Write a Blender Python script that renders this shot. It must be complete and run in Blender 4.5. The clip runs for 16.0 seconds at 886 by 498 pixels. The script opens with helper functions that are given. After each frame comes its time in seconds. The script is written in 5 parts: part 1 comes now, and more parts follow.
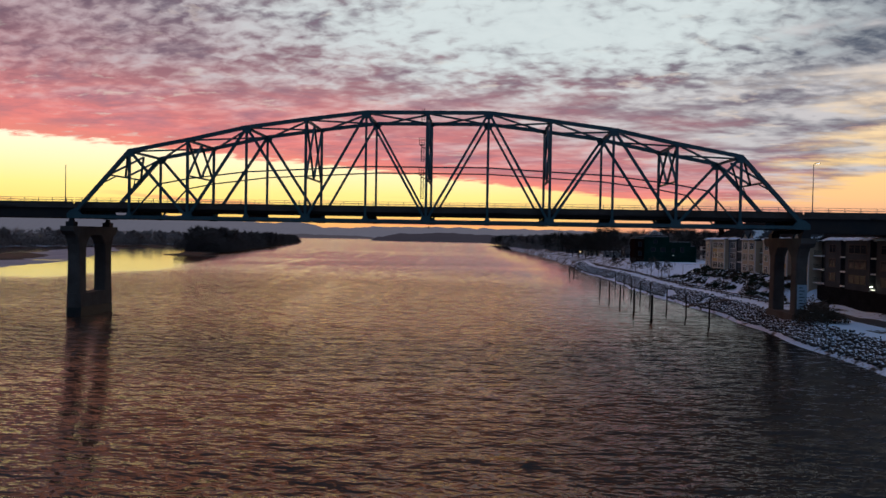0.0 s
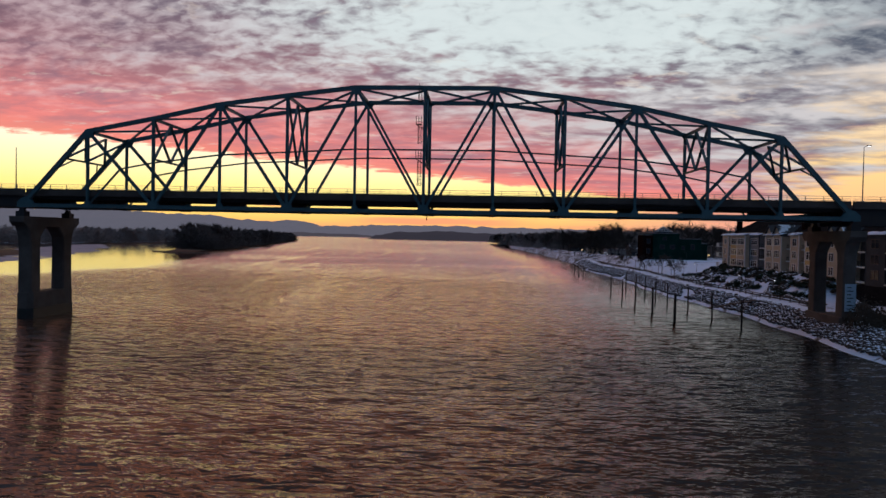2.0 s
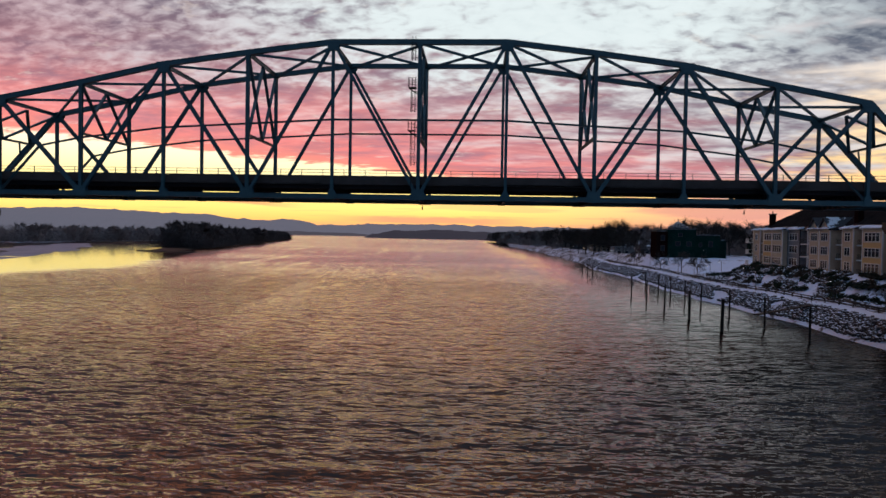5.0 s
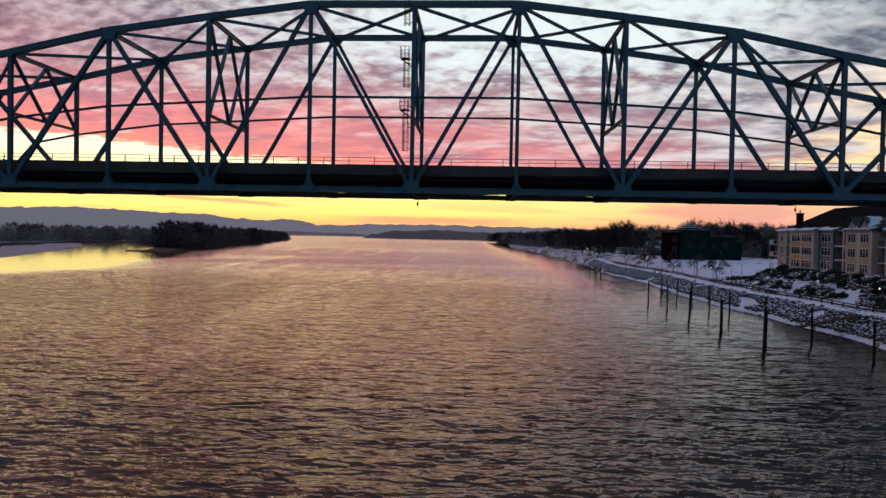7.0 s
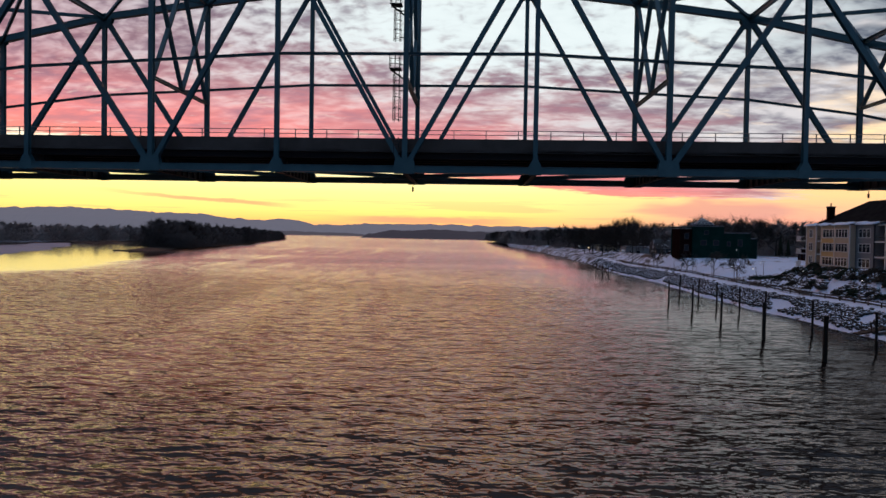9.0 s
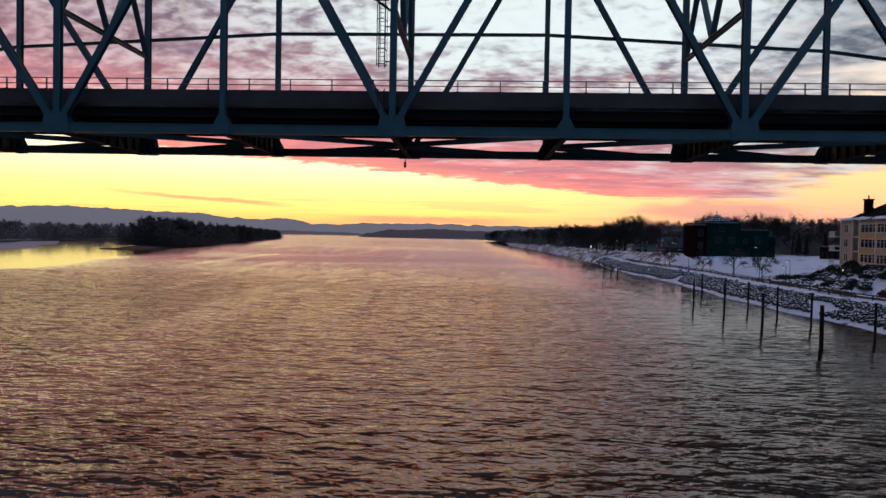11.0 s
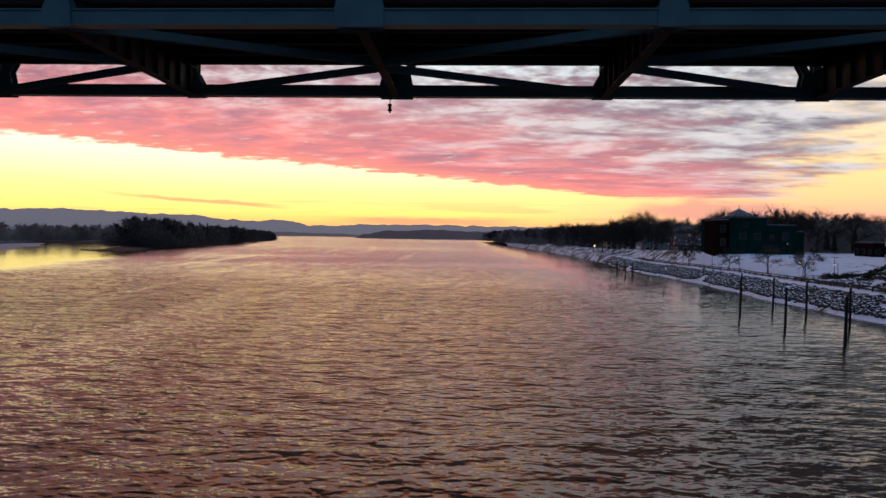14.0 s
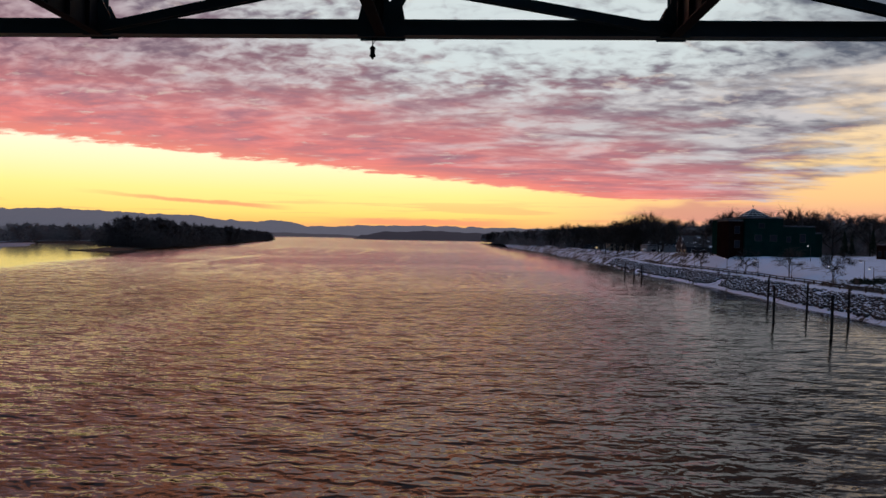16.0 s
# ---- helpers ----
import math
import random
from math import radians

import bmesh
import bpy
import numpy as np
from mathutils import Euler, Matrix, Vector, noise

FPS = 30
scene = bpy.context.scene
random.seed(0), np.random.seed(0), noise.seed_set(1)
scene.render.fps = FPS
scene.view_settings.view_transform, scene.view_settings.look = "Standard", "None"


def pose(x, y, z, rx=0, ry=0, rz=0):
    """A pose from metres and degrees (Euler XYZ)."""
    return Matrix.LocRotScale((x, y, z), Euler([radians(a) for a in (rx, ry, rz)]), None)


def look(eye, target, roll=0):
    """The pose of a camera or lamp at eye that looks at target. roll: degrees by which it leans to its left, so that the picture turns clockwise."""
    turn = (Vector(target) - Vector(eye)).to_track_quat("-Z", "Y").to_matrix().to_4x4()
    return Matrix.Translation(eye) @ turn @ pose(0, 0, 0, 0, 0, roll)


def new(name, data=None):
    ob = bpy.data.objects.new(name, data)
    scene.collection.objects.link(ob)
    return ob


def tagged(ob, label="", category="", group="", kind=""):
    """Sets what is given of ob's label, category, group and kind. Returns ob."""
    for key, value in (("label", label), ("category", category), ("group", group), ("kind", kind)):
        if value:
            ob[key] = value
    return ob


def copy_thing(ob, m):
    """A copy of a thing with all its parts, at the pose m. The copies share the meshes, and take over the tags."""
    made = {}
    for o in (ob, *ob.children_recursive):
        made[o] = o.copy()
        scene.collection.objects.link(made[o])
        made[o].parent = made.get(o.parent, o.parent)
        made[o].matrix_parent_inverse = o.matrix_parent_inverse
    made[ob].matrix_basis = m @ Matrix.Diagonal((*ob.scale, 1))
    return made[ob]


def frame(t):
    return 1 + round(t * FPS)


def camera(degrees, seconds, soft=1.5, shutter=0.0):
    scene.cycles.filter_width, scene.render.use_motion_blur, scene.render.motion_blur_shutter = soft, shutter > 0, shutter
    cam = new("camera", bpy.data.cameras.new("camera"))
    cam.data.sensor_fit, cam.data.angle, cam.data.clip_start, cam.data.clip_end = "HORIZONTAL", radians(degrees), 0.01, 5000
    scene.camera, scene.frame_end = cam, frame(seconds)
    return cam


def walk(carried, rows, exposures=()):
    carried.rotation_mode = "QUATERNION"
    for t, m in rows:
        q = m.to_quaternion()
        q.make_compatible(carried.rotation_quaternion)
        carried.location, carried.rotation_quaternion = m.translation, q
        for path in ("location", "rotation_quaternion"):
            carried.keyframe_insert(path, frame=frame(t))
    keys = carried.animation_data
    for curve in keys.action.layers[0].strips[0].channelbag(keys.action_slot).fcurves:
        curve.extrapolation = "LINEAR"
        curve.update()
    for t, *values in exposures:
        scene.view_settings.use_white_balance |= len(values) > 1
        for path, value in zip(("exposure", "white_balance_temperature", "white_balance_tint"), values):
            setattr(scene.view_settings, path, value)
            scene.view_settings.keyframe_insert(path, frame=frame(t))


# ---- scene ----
cam = camera(70.0, 16.0)
PATH = [
    (0, (10.818, -122.987, 17.407), (10.699, -120.991, 17.37), 1.0),
    (0.5, (10.491, -119.371, 17.213), (10.374, -117.375, 17.174), 1.0),
    (1, (10.217, -115.795, 16.91), (10.101, -113.799, 16.87), 1.0),
    (1.5, (9.954, -112.15, 16.619), (9.84, -110.154, 16.579), 1.0),
    (2, (9.711, -108.498, 16.289), (9.598, -106.501, 16.248), 1.1),
    (2.5, (9.427, -104.872, 15.992), (9.316, -102.875, 15.949), 1.0),
    (3, (9.164, -101.27, 15.742), (9.055, -99.273, 15.698), 1.0),
    (3.5, (8.947, -97.618, 15.55), (8.838, -95.621, 15.506), 1.0),
    (4, (8.646, -93.945, 15.389), (8.54, -91.948, 15.344), 1.0),
    (6.5, (7.588, -75.931, 15.306), (7.486, -73.934, 15.263), 1.0),
    (7, (7.494, -72.371, 15.296), (7.391, -70.374, 15.253), 1.1),
    (7.5, (7.338, -68.793, 15.155), (7.236, -66.796, 15.112), 1.1),
    (8, (7.025, -65.218, 14.929), (6.925, -63.221, 14.885), 1.0),
    (8.5, (6.77, -61.654, 14.681), (6.672, -59.657, 14.637), 1.0),
    (9, (6.448, -58.08, 14.444), (6.353, -56.083, 14.4), 1.0),
    (9.5, (6.265, -54.479, 14.128), (6.171, -52.482, 14.084), 0.9),
    (10, (6.118, -50.924, 13.854), (6.024, -48.927, 13.809), 1.0),
    (12.5, (4.904, -33.647, 12.325), (4.819, -31.65, 12.282), 1.0),
    (13, (4.71, -30.473, 12.026), (4.626, -28.475, 11.984), 0.9),
    (13.5, (4.545, -27.467, 11.961), (4.462, -25.469, 11.921), 0.9),
    (14, (4.356, -24.585, 12.03), (4.274, -22.587, 11.989), 0.8),
    (14.5, (4.2, -21.885, 11.977), (4.119, -19.887, 11.939), 1.0),
    (15, (4.011, -19.187, 11.959), (3.932, -17.189, 11.921), 0.9),
    (15.5, (3.835, -16.527, 11.886), (3.757, -14.529, 11.847), 0.9),
    (16, (3.703, -13.922, 11.822), (3.626, -11.924, 11.785), 1.0),
]
walk(cam, [(t, look(eye, target, roll)) for t, eye, target, roll in PATH],
     exposures=[(0, -0.12), (2, -0.06), (4, 0.06), (7, 0.22), (10, 0.22), (12.5, 0.16), (14, 0.22), (16, -0.12)])


# ---------------------------------------------------------------- node helpers
def lin(r, g, b):
    """sRGB bytes to a linear colour."""
    return tuple(((c / 255) / 12.92 if c <= 10 else ((c / 255 + 0.055) / 1.055) ** 2.4) for c in (r, g, b)) + (1.0,)


class Nodes:
    """A short way to write node trees."""

    def __init__(self, tree):
        self.t = tree
        tree.nodes.clear()

    def node(self, kind, **props):
        n = self.t.nodes.new(kind)
        for k, v in props.items():
            if k == "operation":
                n.operation = v
            elif k == "data_type":
                n.data_type = v
            elif k == "blend_type":
                n.blend_type = v
        return n

    def put(self, socket, value):
        if isinstance(value, bpy.types.NodeSocket):
            self.t.links.new(value, socket)
        else:
            socket.default_value = value

    def m(self, op, a, b=0.0, c=0.0, clamp=False):
        n = self.node("ShaderNodeMath", operation=op)
        n.use_clamp = clamp
        for i, v in enumerate((a, b, c)):
            self.put(n.inputs[i], v)
        return n.outputs[0]

    def step(self, x, lo, hi, smooth=True):
        n = self.t.nodes.new("ShaderNodeMapRange")
        n.interpolation_type = "SMOOTHSTEP" if smooth else "LINEAR"
        for i, v in enumerate((x, lo, hi)):
            self.put(n.inputs[i], v)
        return n.outputs[0]

    def mix(self, f, a, b, kind="MIX"):
        n = self.node("ShaderNodeMix", data_type="RGBA", blend_type=kind)
        self.put(n.inputs[0], f), self.put(n.inputs[6], a), self.put(n.inputs[7], b)
        return n.outputs[2]

    def xyz(self, v):
        n = self.t.nodes.new("ShaderNodeSeparateXYZ")
        self.put(n.inputs[0], v)
        return n.outputs[0], n.outputs[1], n.outputs[2]

    def vec(self, x, y, z):
        n = self.t.nodes.new("ShaderNodeCombineXYZ")
        for i, v in enumerate((x, y, z)):
            self.put(n.inputs[i], v)
        return n.outputs[0]

    def noise(self, vec, scale, detail=4.0, rough=0.55, warp=0.0):
        n = self.t.nodes.new("ShaderNodeTexNoise")
        self.put(n.inputs["Vector"], vec)
        n.inputs["Scale"].default_value, n.inputs["Detail"].default_value = scale, detail
        n.inputs["Roughness"].default_value, n.inputs["Distortion"].default_value = rough, warp
        return n.outputs["Fac"]

    def ramp(self, f, stops):
        n = self.t.nodes.new("ShaderNodeValToRGB")
        e = n.color_ramp.elements
        while len(e) < len(stops):
            e.new(0.5)
        for el, (p, c) in zip(e, stops):
            el.position, el.color = p, c
        self.put(n.inputs[0], f)
        return n.outputs[0]


# ---------------------------------------------------------------- sky: dusk, a sheet of rippled cloud with a straight western edge
world = bpy.data.worlds.new("dusk_sky")
scene.world = world
world.use_nodes = True
N = Nodes(world.node_tree)
tc = N.t.nodes.new("ShaderNodeTexCoord").outputs["Generated"]
dx, dy, dz = N.xyz(tc)
zc = N.m("MAXIMUM", dz, 0.012)
px, py = N.m("DIVIDE", dx, zc), N.m("DIVIDE", dy, zc)
plane = N.vec(px, py, 0.0)
big = N.noise(plane, 0.9, 3, 0.5)
az = N.m("DIVIDE", dx, N.m("MAXIMUM", N.m("ABSOLUTE", dy), 0.05))
far = N.m("LOGARITHM", N.m("MAXIMUM", py, 0.2), 2.718)


def puffs(u, v, seed, detail, rough, warp):
    """Rows of small clouds, flattened by the slant at which the sheet is seen."""
    return N.noise(N.vec(N.m("MULTIPLY", az, u), N.m("MULTIPLY", far, v), seed), 1.0, detail, rough, warp)


fine = puffs(32.0, 25.0, 0.0, 3, 0.5, 0.35)
soft = puffs(9.0, 9.0, 6.0, 4, 0.55, 0.3)
mid = puffs(6.0, 7.0, 3.0, 4, 0.6, 0.4)
veil = N.m("MULTIPLY", N.step(py, 3.0, 6.5), 0.36)
rip = N.m("ADD", N.m("MULTIPLY", fine, N.m("SUBTRACT", 0.52, veil)), N.m("MULTIPLY", soft, N.m("ADD", 0.48, veil)))
# clear band over the horizon
clear = N.ramp(N.m("MULTIPLY", dz, 4.0), [(0.0, lin(218, 140, 132)), (0.035, lin(236, 160, 116)), (0.085, lin(250, 202, 112)), (0.14, lin(255, 226, 126)), (0.26, lin(255, 242, 152)),
                                         (0.40, lin(255, 249, 200)), (0.55, lin(255, 252, 234)), (1.0, lin(225, 235, 235))])
pale = N.ramp(N.m("MULTIPLY", dz, 4.0), [(0.0, lin(196, 132, 142)), (0.12, lin(230, 168, 144)), (0.24, lin(244, 200, 144)), (0.42, lin(248, 217, 152)), (0.65, lin(236, 217, 184)), (1.0, lin(198, 202, 208))])
clear = N.mix(N.step(az, -0.05, 0.48), clear, pale)
# thin low streaks
st = N.noise(N.vec(N.m("MULTIPLY", az, 3.2), N.m("MULTIPLY", dz, 75.0), 1.3), 1.0, 4, 0.55)
stm = N.m("MULTIPLY", N.step(st, 0.53, 0.62), N.m("MULTIPLY", N.step(dz, 0.012, 0.022), N.step(dz, 0.07, 0.045)))
clear = N.mix(N.m("MULTIPLY", stm, 0.3), clear, lin(232, 142, 120))
# one long thin streak in the west, and a salmon bank lying on the horizon up river
fray = N.m("MULTIPLY", N.m("SUBTRACT", N.noise(N.vec(N.m("MULTIPLY", az, 16.0), N.m("MULTIPLY", dz, 90.0), 2.0), 1.0, 3, 0.55), 0.5), 0.008)
line = N.m("ABSOLUTE", N.m("ADD", N.m("SUBTRACT", dz, N.m("SUBTRACT", 0.0515, N.m("MULTIPLY", N.m("ADD", az, 0.53), 0.042))), fray))
streak = N.m("MULTIPLY", N.step(line, 0.0042, 0.0012), N.m("MULTIPLY", N.step(az, -0.66, -0.46), N.step(az, -0.26, -0.36)))
clear = N.mix(N.m("MULTIPLY", streak, 0.85), clear, lin(240, 164, 118))
line = N.m("ABSOLUTE", N.m("ADD", N.m("SUBTRACT", dz, 0.0225), N.m("MULTIPLY", fray, 1.6)))
streak = N.m("MULTIPLY", N.step(line, 0.0075, 0.003), N.m("MULTIPLY", N.step(az, -0.27, -0.12), N.step(az, 0.12, 0.0)))
clear = N.mix(N.m("MULTIPLY", streak, 0.8), clear, lin(246, 156, 120))
clear = N.mix(1.0, clear, (1.24, 1.14, 1.08, 1.0), "MULTIPLY")
# cloud sheet
edge = N.m("SUBTRACT", N.m("ADD", N.m("MULTIPLY", px, 1.108), 11.7), py)
east = N.m("MULTIPLY", N.m("SUBTRACT", N.m("ADD", N.m("MULTIPLY", N.m("SUBTRACT", py, 5.5), 0.42), 3.5), px), 1.6)
jag = N.m("MULTIPLY", N.m("SUBTRACT", fine, 0.5), 2.4)
jag = N.m("ADD", jag, N.m("MULTIPLY", N.m("SUBTRACT", mid, 0.5), 2.0))
wisp = N.m("MULTIPLY", N.m("SUBTRACT", N.noise(N.vec(N.m("MULTIPLY", az, 4.0), N.m("MULTIPLY", dz, 34.0), 7.0), 1.0, 3, 0.5, 0.3), 0.5), 8.0)
edge = N.m("MINIMUM", edge, N.m("MULTIPLY", N.m("SUBTRACT", 15.6, py), 0.8))
cover = N.m("MULTIPLY", N.step(N.m("ADD", edge, jag), -0.2, 0.6), N.step(N.m("ADD", east, N.m("ADD", jag, wisp)), -1.0, 1.6))
low = N.m("MULTIPLY", N.step(wisp, 0.0, 1.7), N.m("MULTIPLY", N.step(az, 0.02, 0.3), N.m("MULTIPLY", N.step(dz, 0.02, 0.032), N.step(dz, 0.12, 0.08))))
clear = N.mix(N.m("MULTIPLY", low, 0.8), clear, N.mix(N.step(az, 0.2, 0.7), lin(232, 158, 138), lin(212, 158, 152)))
deep = N.m("ADD", N.m("SUBTRACT", N.m("ADD", N.m("MULTIPLY", px, 1.108), 12.2), py), N.m("MULTIPLY", N.m("SUBTRACT", big, 0.5), 5.0))
pinkness = N.m("MULTIPLY", N.step(N.m("ADD", deep, N.m("MULTIPLY", N.m("SUBTRACT", rip, 0.5), 13.0)), 10.2, 3.0), N.m("MULTIPLY", N.step(px, 9.0, 3.6), N.m("ADD", 0.5, N.m("MULTIPLY", N.step(dz, 0.30, 0.17), 0.5))))
over = N.step(N.m("ADD", py, N.m("MULTIPLY", N.m("SUBTRACT", soft, 0.5), 0.4)), 2.55, 2.25)
grey = N.mix(N.step(rip, 0.36, 0.64), lin(116, 116, 130), lin(212, 208, 210))
pink = N.mix(N.step(rip, 0.32, 0.66), lin(192, 130, 136), lin(244, 142, 136))
pink = N.mix(N.m("MULTIPLY", N.step(mid, 0.44, 0.62), N.m("MULTIPLY", N.step(edge, 0.8, 3.5), 0.75)), pink, N.mix(N.step(rip, 0.34, 0.66), lin(156, 124, 140), lin(218, 142, 148)))
pink = N.mix(N.m("MULTIPLY", N.step(edge, 2.6, 0.0), 0.85), pink, lin(250, 152, 132))
pink = N.mix(1.0, pink, (1.08, 1.0, 1.0, 1.0), "MULTIPLY")
cloud = N.mix(pinkness, grey, pink)
cloud = N.mix(N.m("MULTIPLY", N.step(puffs(14.0, 15.0, 9.0, 4, 0.6, 0.3), 0.58, 0.70), 0.5), cloud, lin(236, 220, 206))
# the thin place in the sheet, through which the pale upper sky shows
hx, hy = N.m("DIVIDE", N.m("SUBTRACT", px, 0.35), 1.6), N.m("DIVIDE", N.m("SUBTRACT", py, 3.0), 1.15)
hole = N.m("SQRT", N.m("ADD", N.m("MULTIPLY", hx, hx), N.m("MULTIPLY", hy, hy)))
thin = N.m("MULTIPLY", N.step(N.m("ADD", hole, N.m("MULTIPLY", N.m("SUBTRACT", rip, 0.5), -3.2)), 1.35, 0.2), 0.9)
cloud = N.mix(thin, cloud, lin(224, 236, 237))
# unseen overhead: added warm glow west, dark slate east, to tint the water
warm_over = N.mix(N.step(rip, 0.38, 0.62), lin(132, 90, 84), lin(255, 192, 160))
warm_over = N.mix(1.0, warm_over, (2.6, 1.92, 1.56, 1.0), "MULTIPLY")
warm_over = N.mix(N.step(px, -0.7, -2.0), warm_over, lin(108, 76, 58))
cloud = N.mix(over, cloud, N.mix(N.step(N.m("ADD", px, N.m("MULTIPLY", soft, 0.9)), 0.42, 1.12), warm_over, N.mix(N.step(rip, 0.36, 0.64), lin(24, 24, 28), lin(54, 51, 53))))
west_dark = N.m("MULTIPLY", N.m("MULTIPLY", N.step(N.m("ADD", px, mid), 0.2, -1.4), N.step(py, 4.8, 2.8)), 0.5)
cloud = N.mix(west_dark, cloud, N.mix(N.step(rip, 0.35, 0.65), lin(92, 78, 98), lin(176, 130, 146)))
east_dark = N.m("MULTIPLY", N.step(N.m("ADD", px, N.m("MULTIPLY", mid, 0.8)), 1.3, 2.6), N.step(py, 4.4, 2.6))
cloud = N.mix(east_dark, cloud, N.mix(N.step(rip, 0.35, 0.65), lin(66, 84, 102), lin(112, 120, 136)))
sky = N.mix(cover, clear, cloud)
# the sky away from the sunset goes down to dusk blue
back = N.mix(N.step(rip, 0.3, 0.7), lin(46, 64, 92), lin(66, 86, 114))
back = N.mix(N.step(dz, 0.35, 0.8), back, lin(122, 146, 178))
# ahead of the zenith the sheet still takes some warmth from the west
zenith = N.mix(N.step(rip, 0.3, 0.7), lin(96, 84, 84), lin(140, 128, 134))
ahead = N.m("DIVIDE", dy, N.m("SQRT", N.m("ADD", N.m("ADD", N.m("MULTIPLY", dx, dx), N.m("MULTIPLY", dy, dy)), 0.0001)))
sky = N.mix(N.step(dz, 0.62, 0.80), sky, zenith)
sky = N.mix(N.m("MAXIMUM", N.step(ahead, 0.79, 0.45), N.step(dz, 0.86, 0.96)), sky, back)
bg = N.t.nodes.new("ShaderNodeBackground")
N.put(bg.inputs["Color"], sky)
bg.inputs["Strength"].default_value = 1.0
N.t.links.new(bg.outputs[0], N.t.nodes.new("ShaderNodeOutputWorld").inputs[0])

# ---------------------------------------------------------------- materials
def material(name, build):
    mat = bpy.data.materials.new(name)
    mat.use_nodes = True
    n = Nodes(mat.node_tree)
    p = n.t.nodes.new("ShaderNodeBsdfPrincipled")
    n.t.links.new(p.outputs[0], n.t.nodes.new("ShaderNodeOutputMaterial").inputs[0])
    build(n, p)
    return mat


def bump(n, p, height, strength, distance):
    b = n.t.nodes.new("ShaderNodeBump")
    b.inputs["Strength"].default_value, b.inputs["Distance"].default_value = strength, distance
    n.put(b.inputs["Height"], height)
    n.t.links.new(b.outputs[0], p.inputs["Normal"])


def place_of(n):
    return n.t.nodes.new("ShaderNodeNewGeometry").outputs["Position"]


def painted(name, a, b, rough=0.5, metal=0.0, scale=0.8, fine=14.0, relief=0.01, spread=0.5, tint=0.0, gloss=None):
    """A surface of two close colours, mottled at two scales, with fine relief."""
    def build(n, p):
        pos = place_of(n)
        big_n, fine_n = n.noise(pos, scale, 4, 0.6), n.noise(pos, fine, 4, 0.6)
        f = n.m("ADD", n.m("MULTIPLY", n.step(big_n, 0.5 - spread / 2, 0.5 + spread / 2), 0.7), n.m("MULTIPLY", fine_n, 0.3))
        col = n.mix(f, (*a, 1), (*b, 1))
        if tint:
            r = n.t.nodes.new("ShaderNodeObjectInfo").outputs["Random"]
            col = n.mix(n.m("MULTIPLY", r, tint), col, (a[0] * 0.4, a[1] * 0.4, a[2] * 0.4, 1))
        n.put(p.inputs["Base Color"], col)
        n.put(p.inputs["Roughness"], n.m("ADD", rough - 0.08, n.m("MULTIPLY", fine_n, 0.16)))
        p.inputs["Metallic"].default_value = metal
        p.inputs["Specular IOR Level"].default_value = gloss if gloss is not None else 0.12 if rough >= 0.6 else 0.5
        bump(n, p, fine_n, 0.4, relief)
    return material(name, build)


def glow(name, colour, strength):
    def build(n, p):
        p.inputs["Base Color"].default_value = (*colour, 1)
        p.inputs["Emission Color"].default_value = (*colour, 1)
        p.inputs["Emission Strength"].default_value = strength
    return material(name, build)


STEEL = painted("blue_painted_steel", (0.034, 0.10, 0.118), (0.065, 0.15, 0.17), 0.45, 0.0, 0.6, 9.0, 0.004)
DARK_STEEL = painted("weathered_dark_steel", (0.035, 0.04, 0.045), (0.06, 0.05, 0.045), 0.6, 0.0, 0.5, 9.0)
GALV = painted("galvanised_steel", (0.18, 0.19, 0.2), (0.28, 0.28, 0.29), 0.45, 0.6, 1.0, 20.0, 0.002)
CONCRETE = painted("weathered_concrete", (0.085, 0.072, 0.064), (0.16, 0.138, 0.122), 0.85, 0.0, 0.35, 6.0, 0.02)
WETSTONE = painted("wet_stained_concrete", (0.018, 0.017, 0.015), (0.04, 0.037, 0.032), 0.4, 0.0, 0.6, 6.0, 0.02)
BARRIER = painted("barrier_concrete", (0.0837, 0.0675, 0.058), (0.135, 0.113, 0.0999), 0.85, 0.0, 0.5, 7.0, 0.01)
ASPHALT = painted("asphalt", (0.04, 0.04, 0.042), (0.07, 0.07, 0.07), 0.9, 0.0, 0.4, 25.0)
TIMBER = painted("wet_dark_timber", (0.018, 0.016, 0.014), (0.05, 0.042, 0.035), 0.7, 0.0, 1.2, 14.0, 0.02)
BARK = painted("grey_brown_bark", (0.035, 0.03, 0.027), (0.075, 0.065, 0.055), 0.9, 0.0, 1.0, 10.0, 0.02)
EVERGREEN = painted("dark_evergreen", (0.012, 0.02, 0.013), (0.03, 0.042, 0.026), 0.9, 0.0, 1.0, 8.0, 0.03)
# paler than near bark: the haze of distance is put into this base colour
WOODBARK = painted("haze_paled_winter_woods", (0.22, 0.19, 0.18), (0.32, 0.28, 0.265), 0.95, 0.0, 0.06, 1.0, 0.02)
ISLEBARK = painted("dark_brown_winter_woods", (0.095, 0.078, 0.072), (0.15, 0.122, 0.112), 0.95, 0.0, 0.06, 1.0, 0.02)
BRUSH = painted("bare_brown_brush", (0.03, 0.026, 0.02), (0.075, 0.06, 0.045), 0.95, 0.0, 1.4, 9.0, 0.03)
CREAM = painted("cream_siding", (0.48, 0.38, 0.27), (0.58, 0.47, 0.35), 0.7, 0.0, 0.5, 8.0)
YELLOW = painted("ochre_siding", (0.5, 0.33, 0.14), (0.6, 0.42, 0.2), 0.7, 0.0, 0.5, 8.0)
GREYSIDE = painted("grey_siding", (0.034, 0.039, 0.048), (0.065, 0.07, 0.078), 0.7, 0.0, 0.5, 8.0)
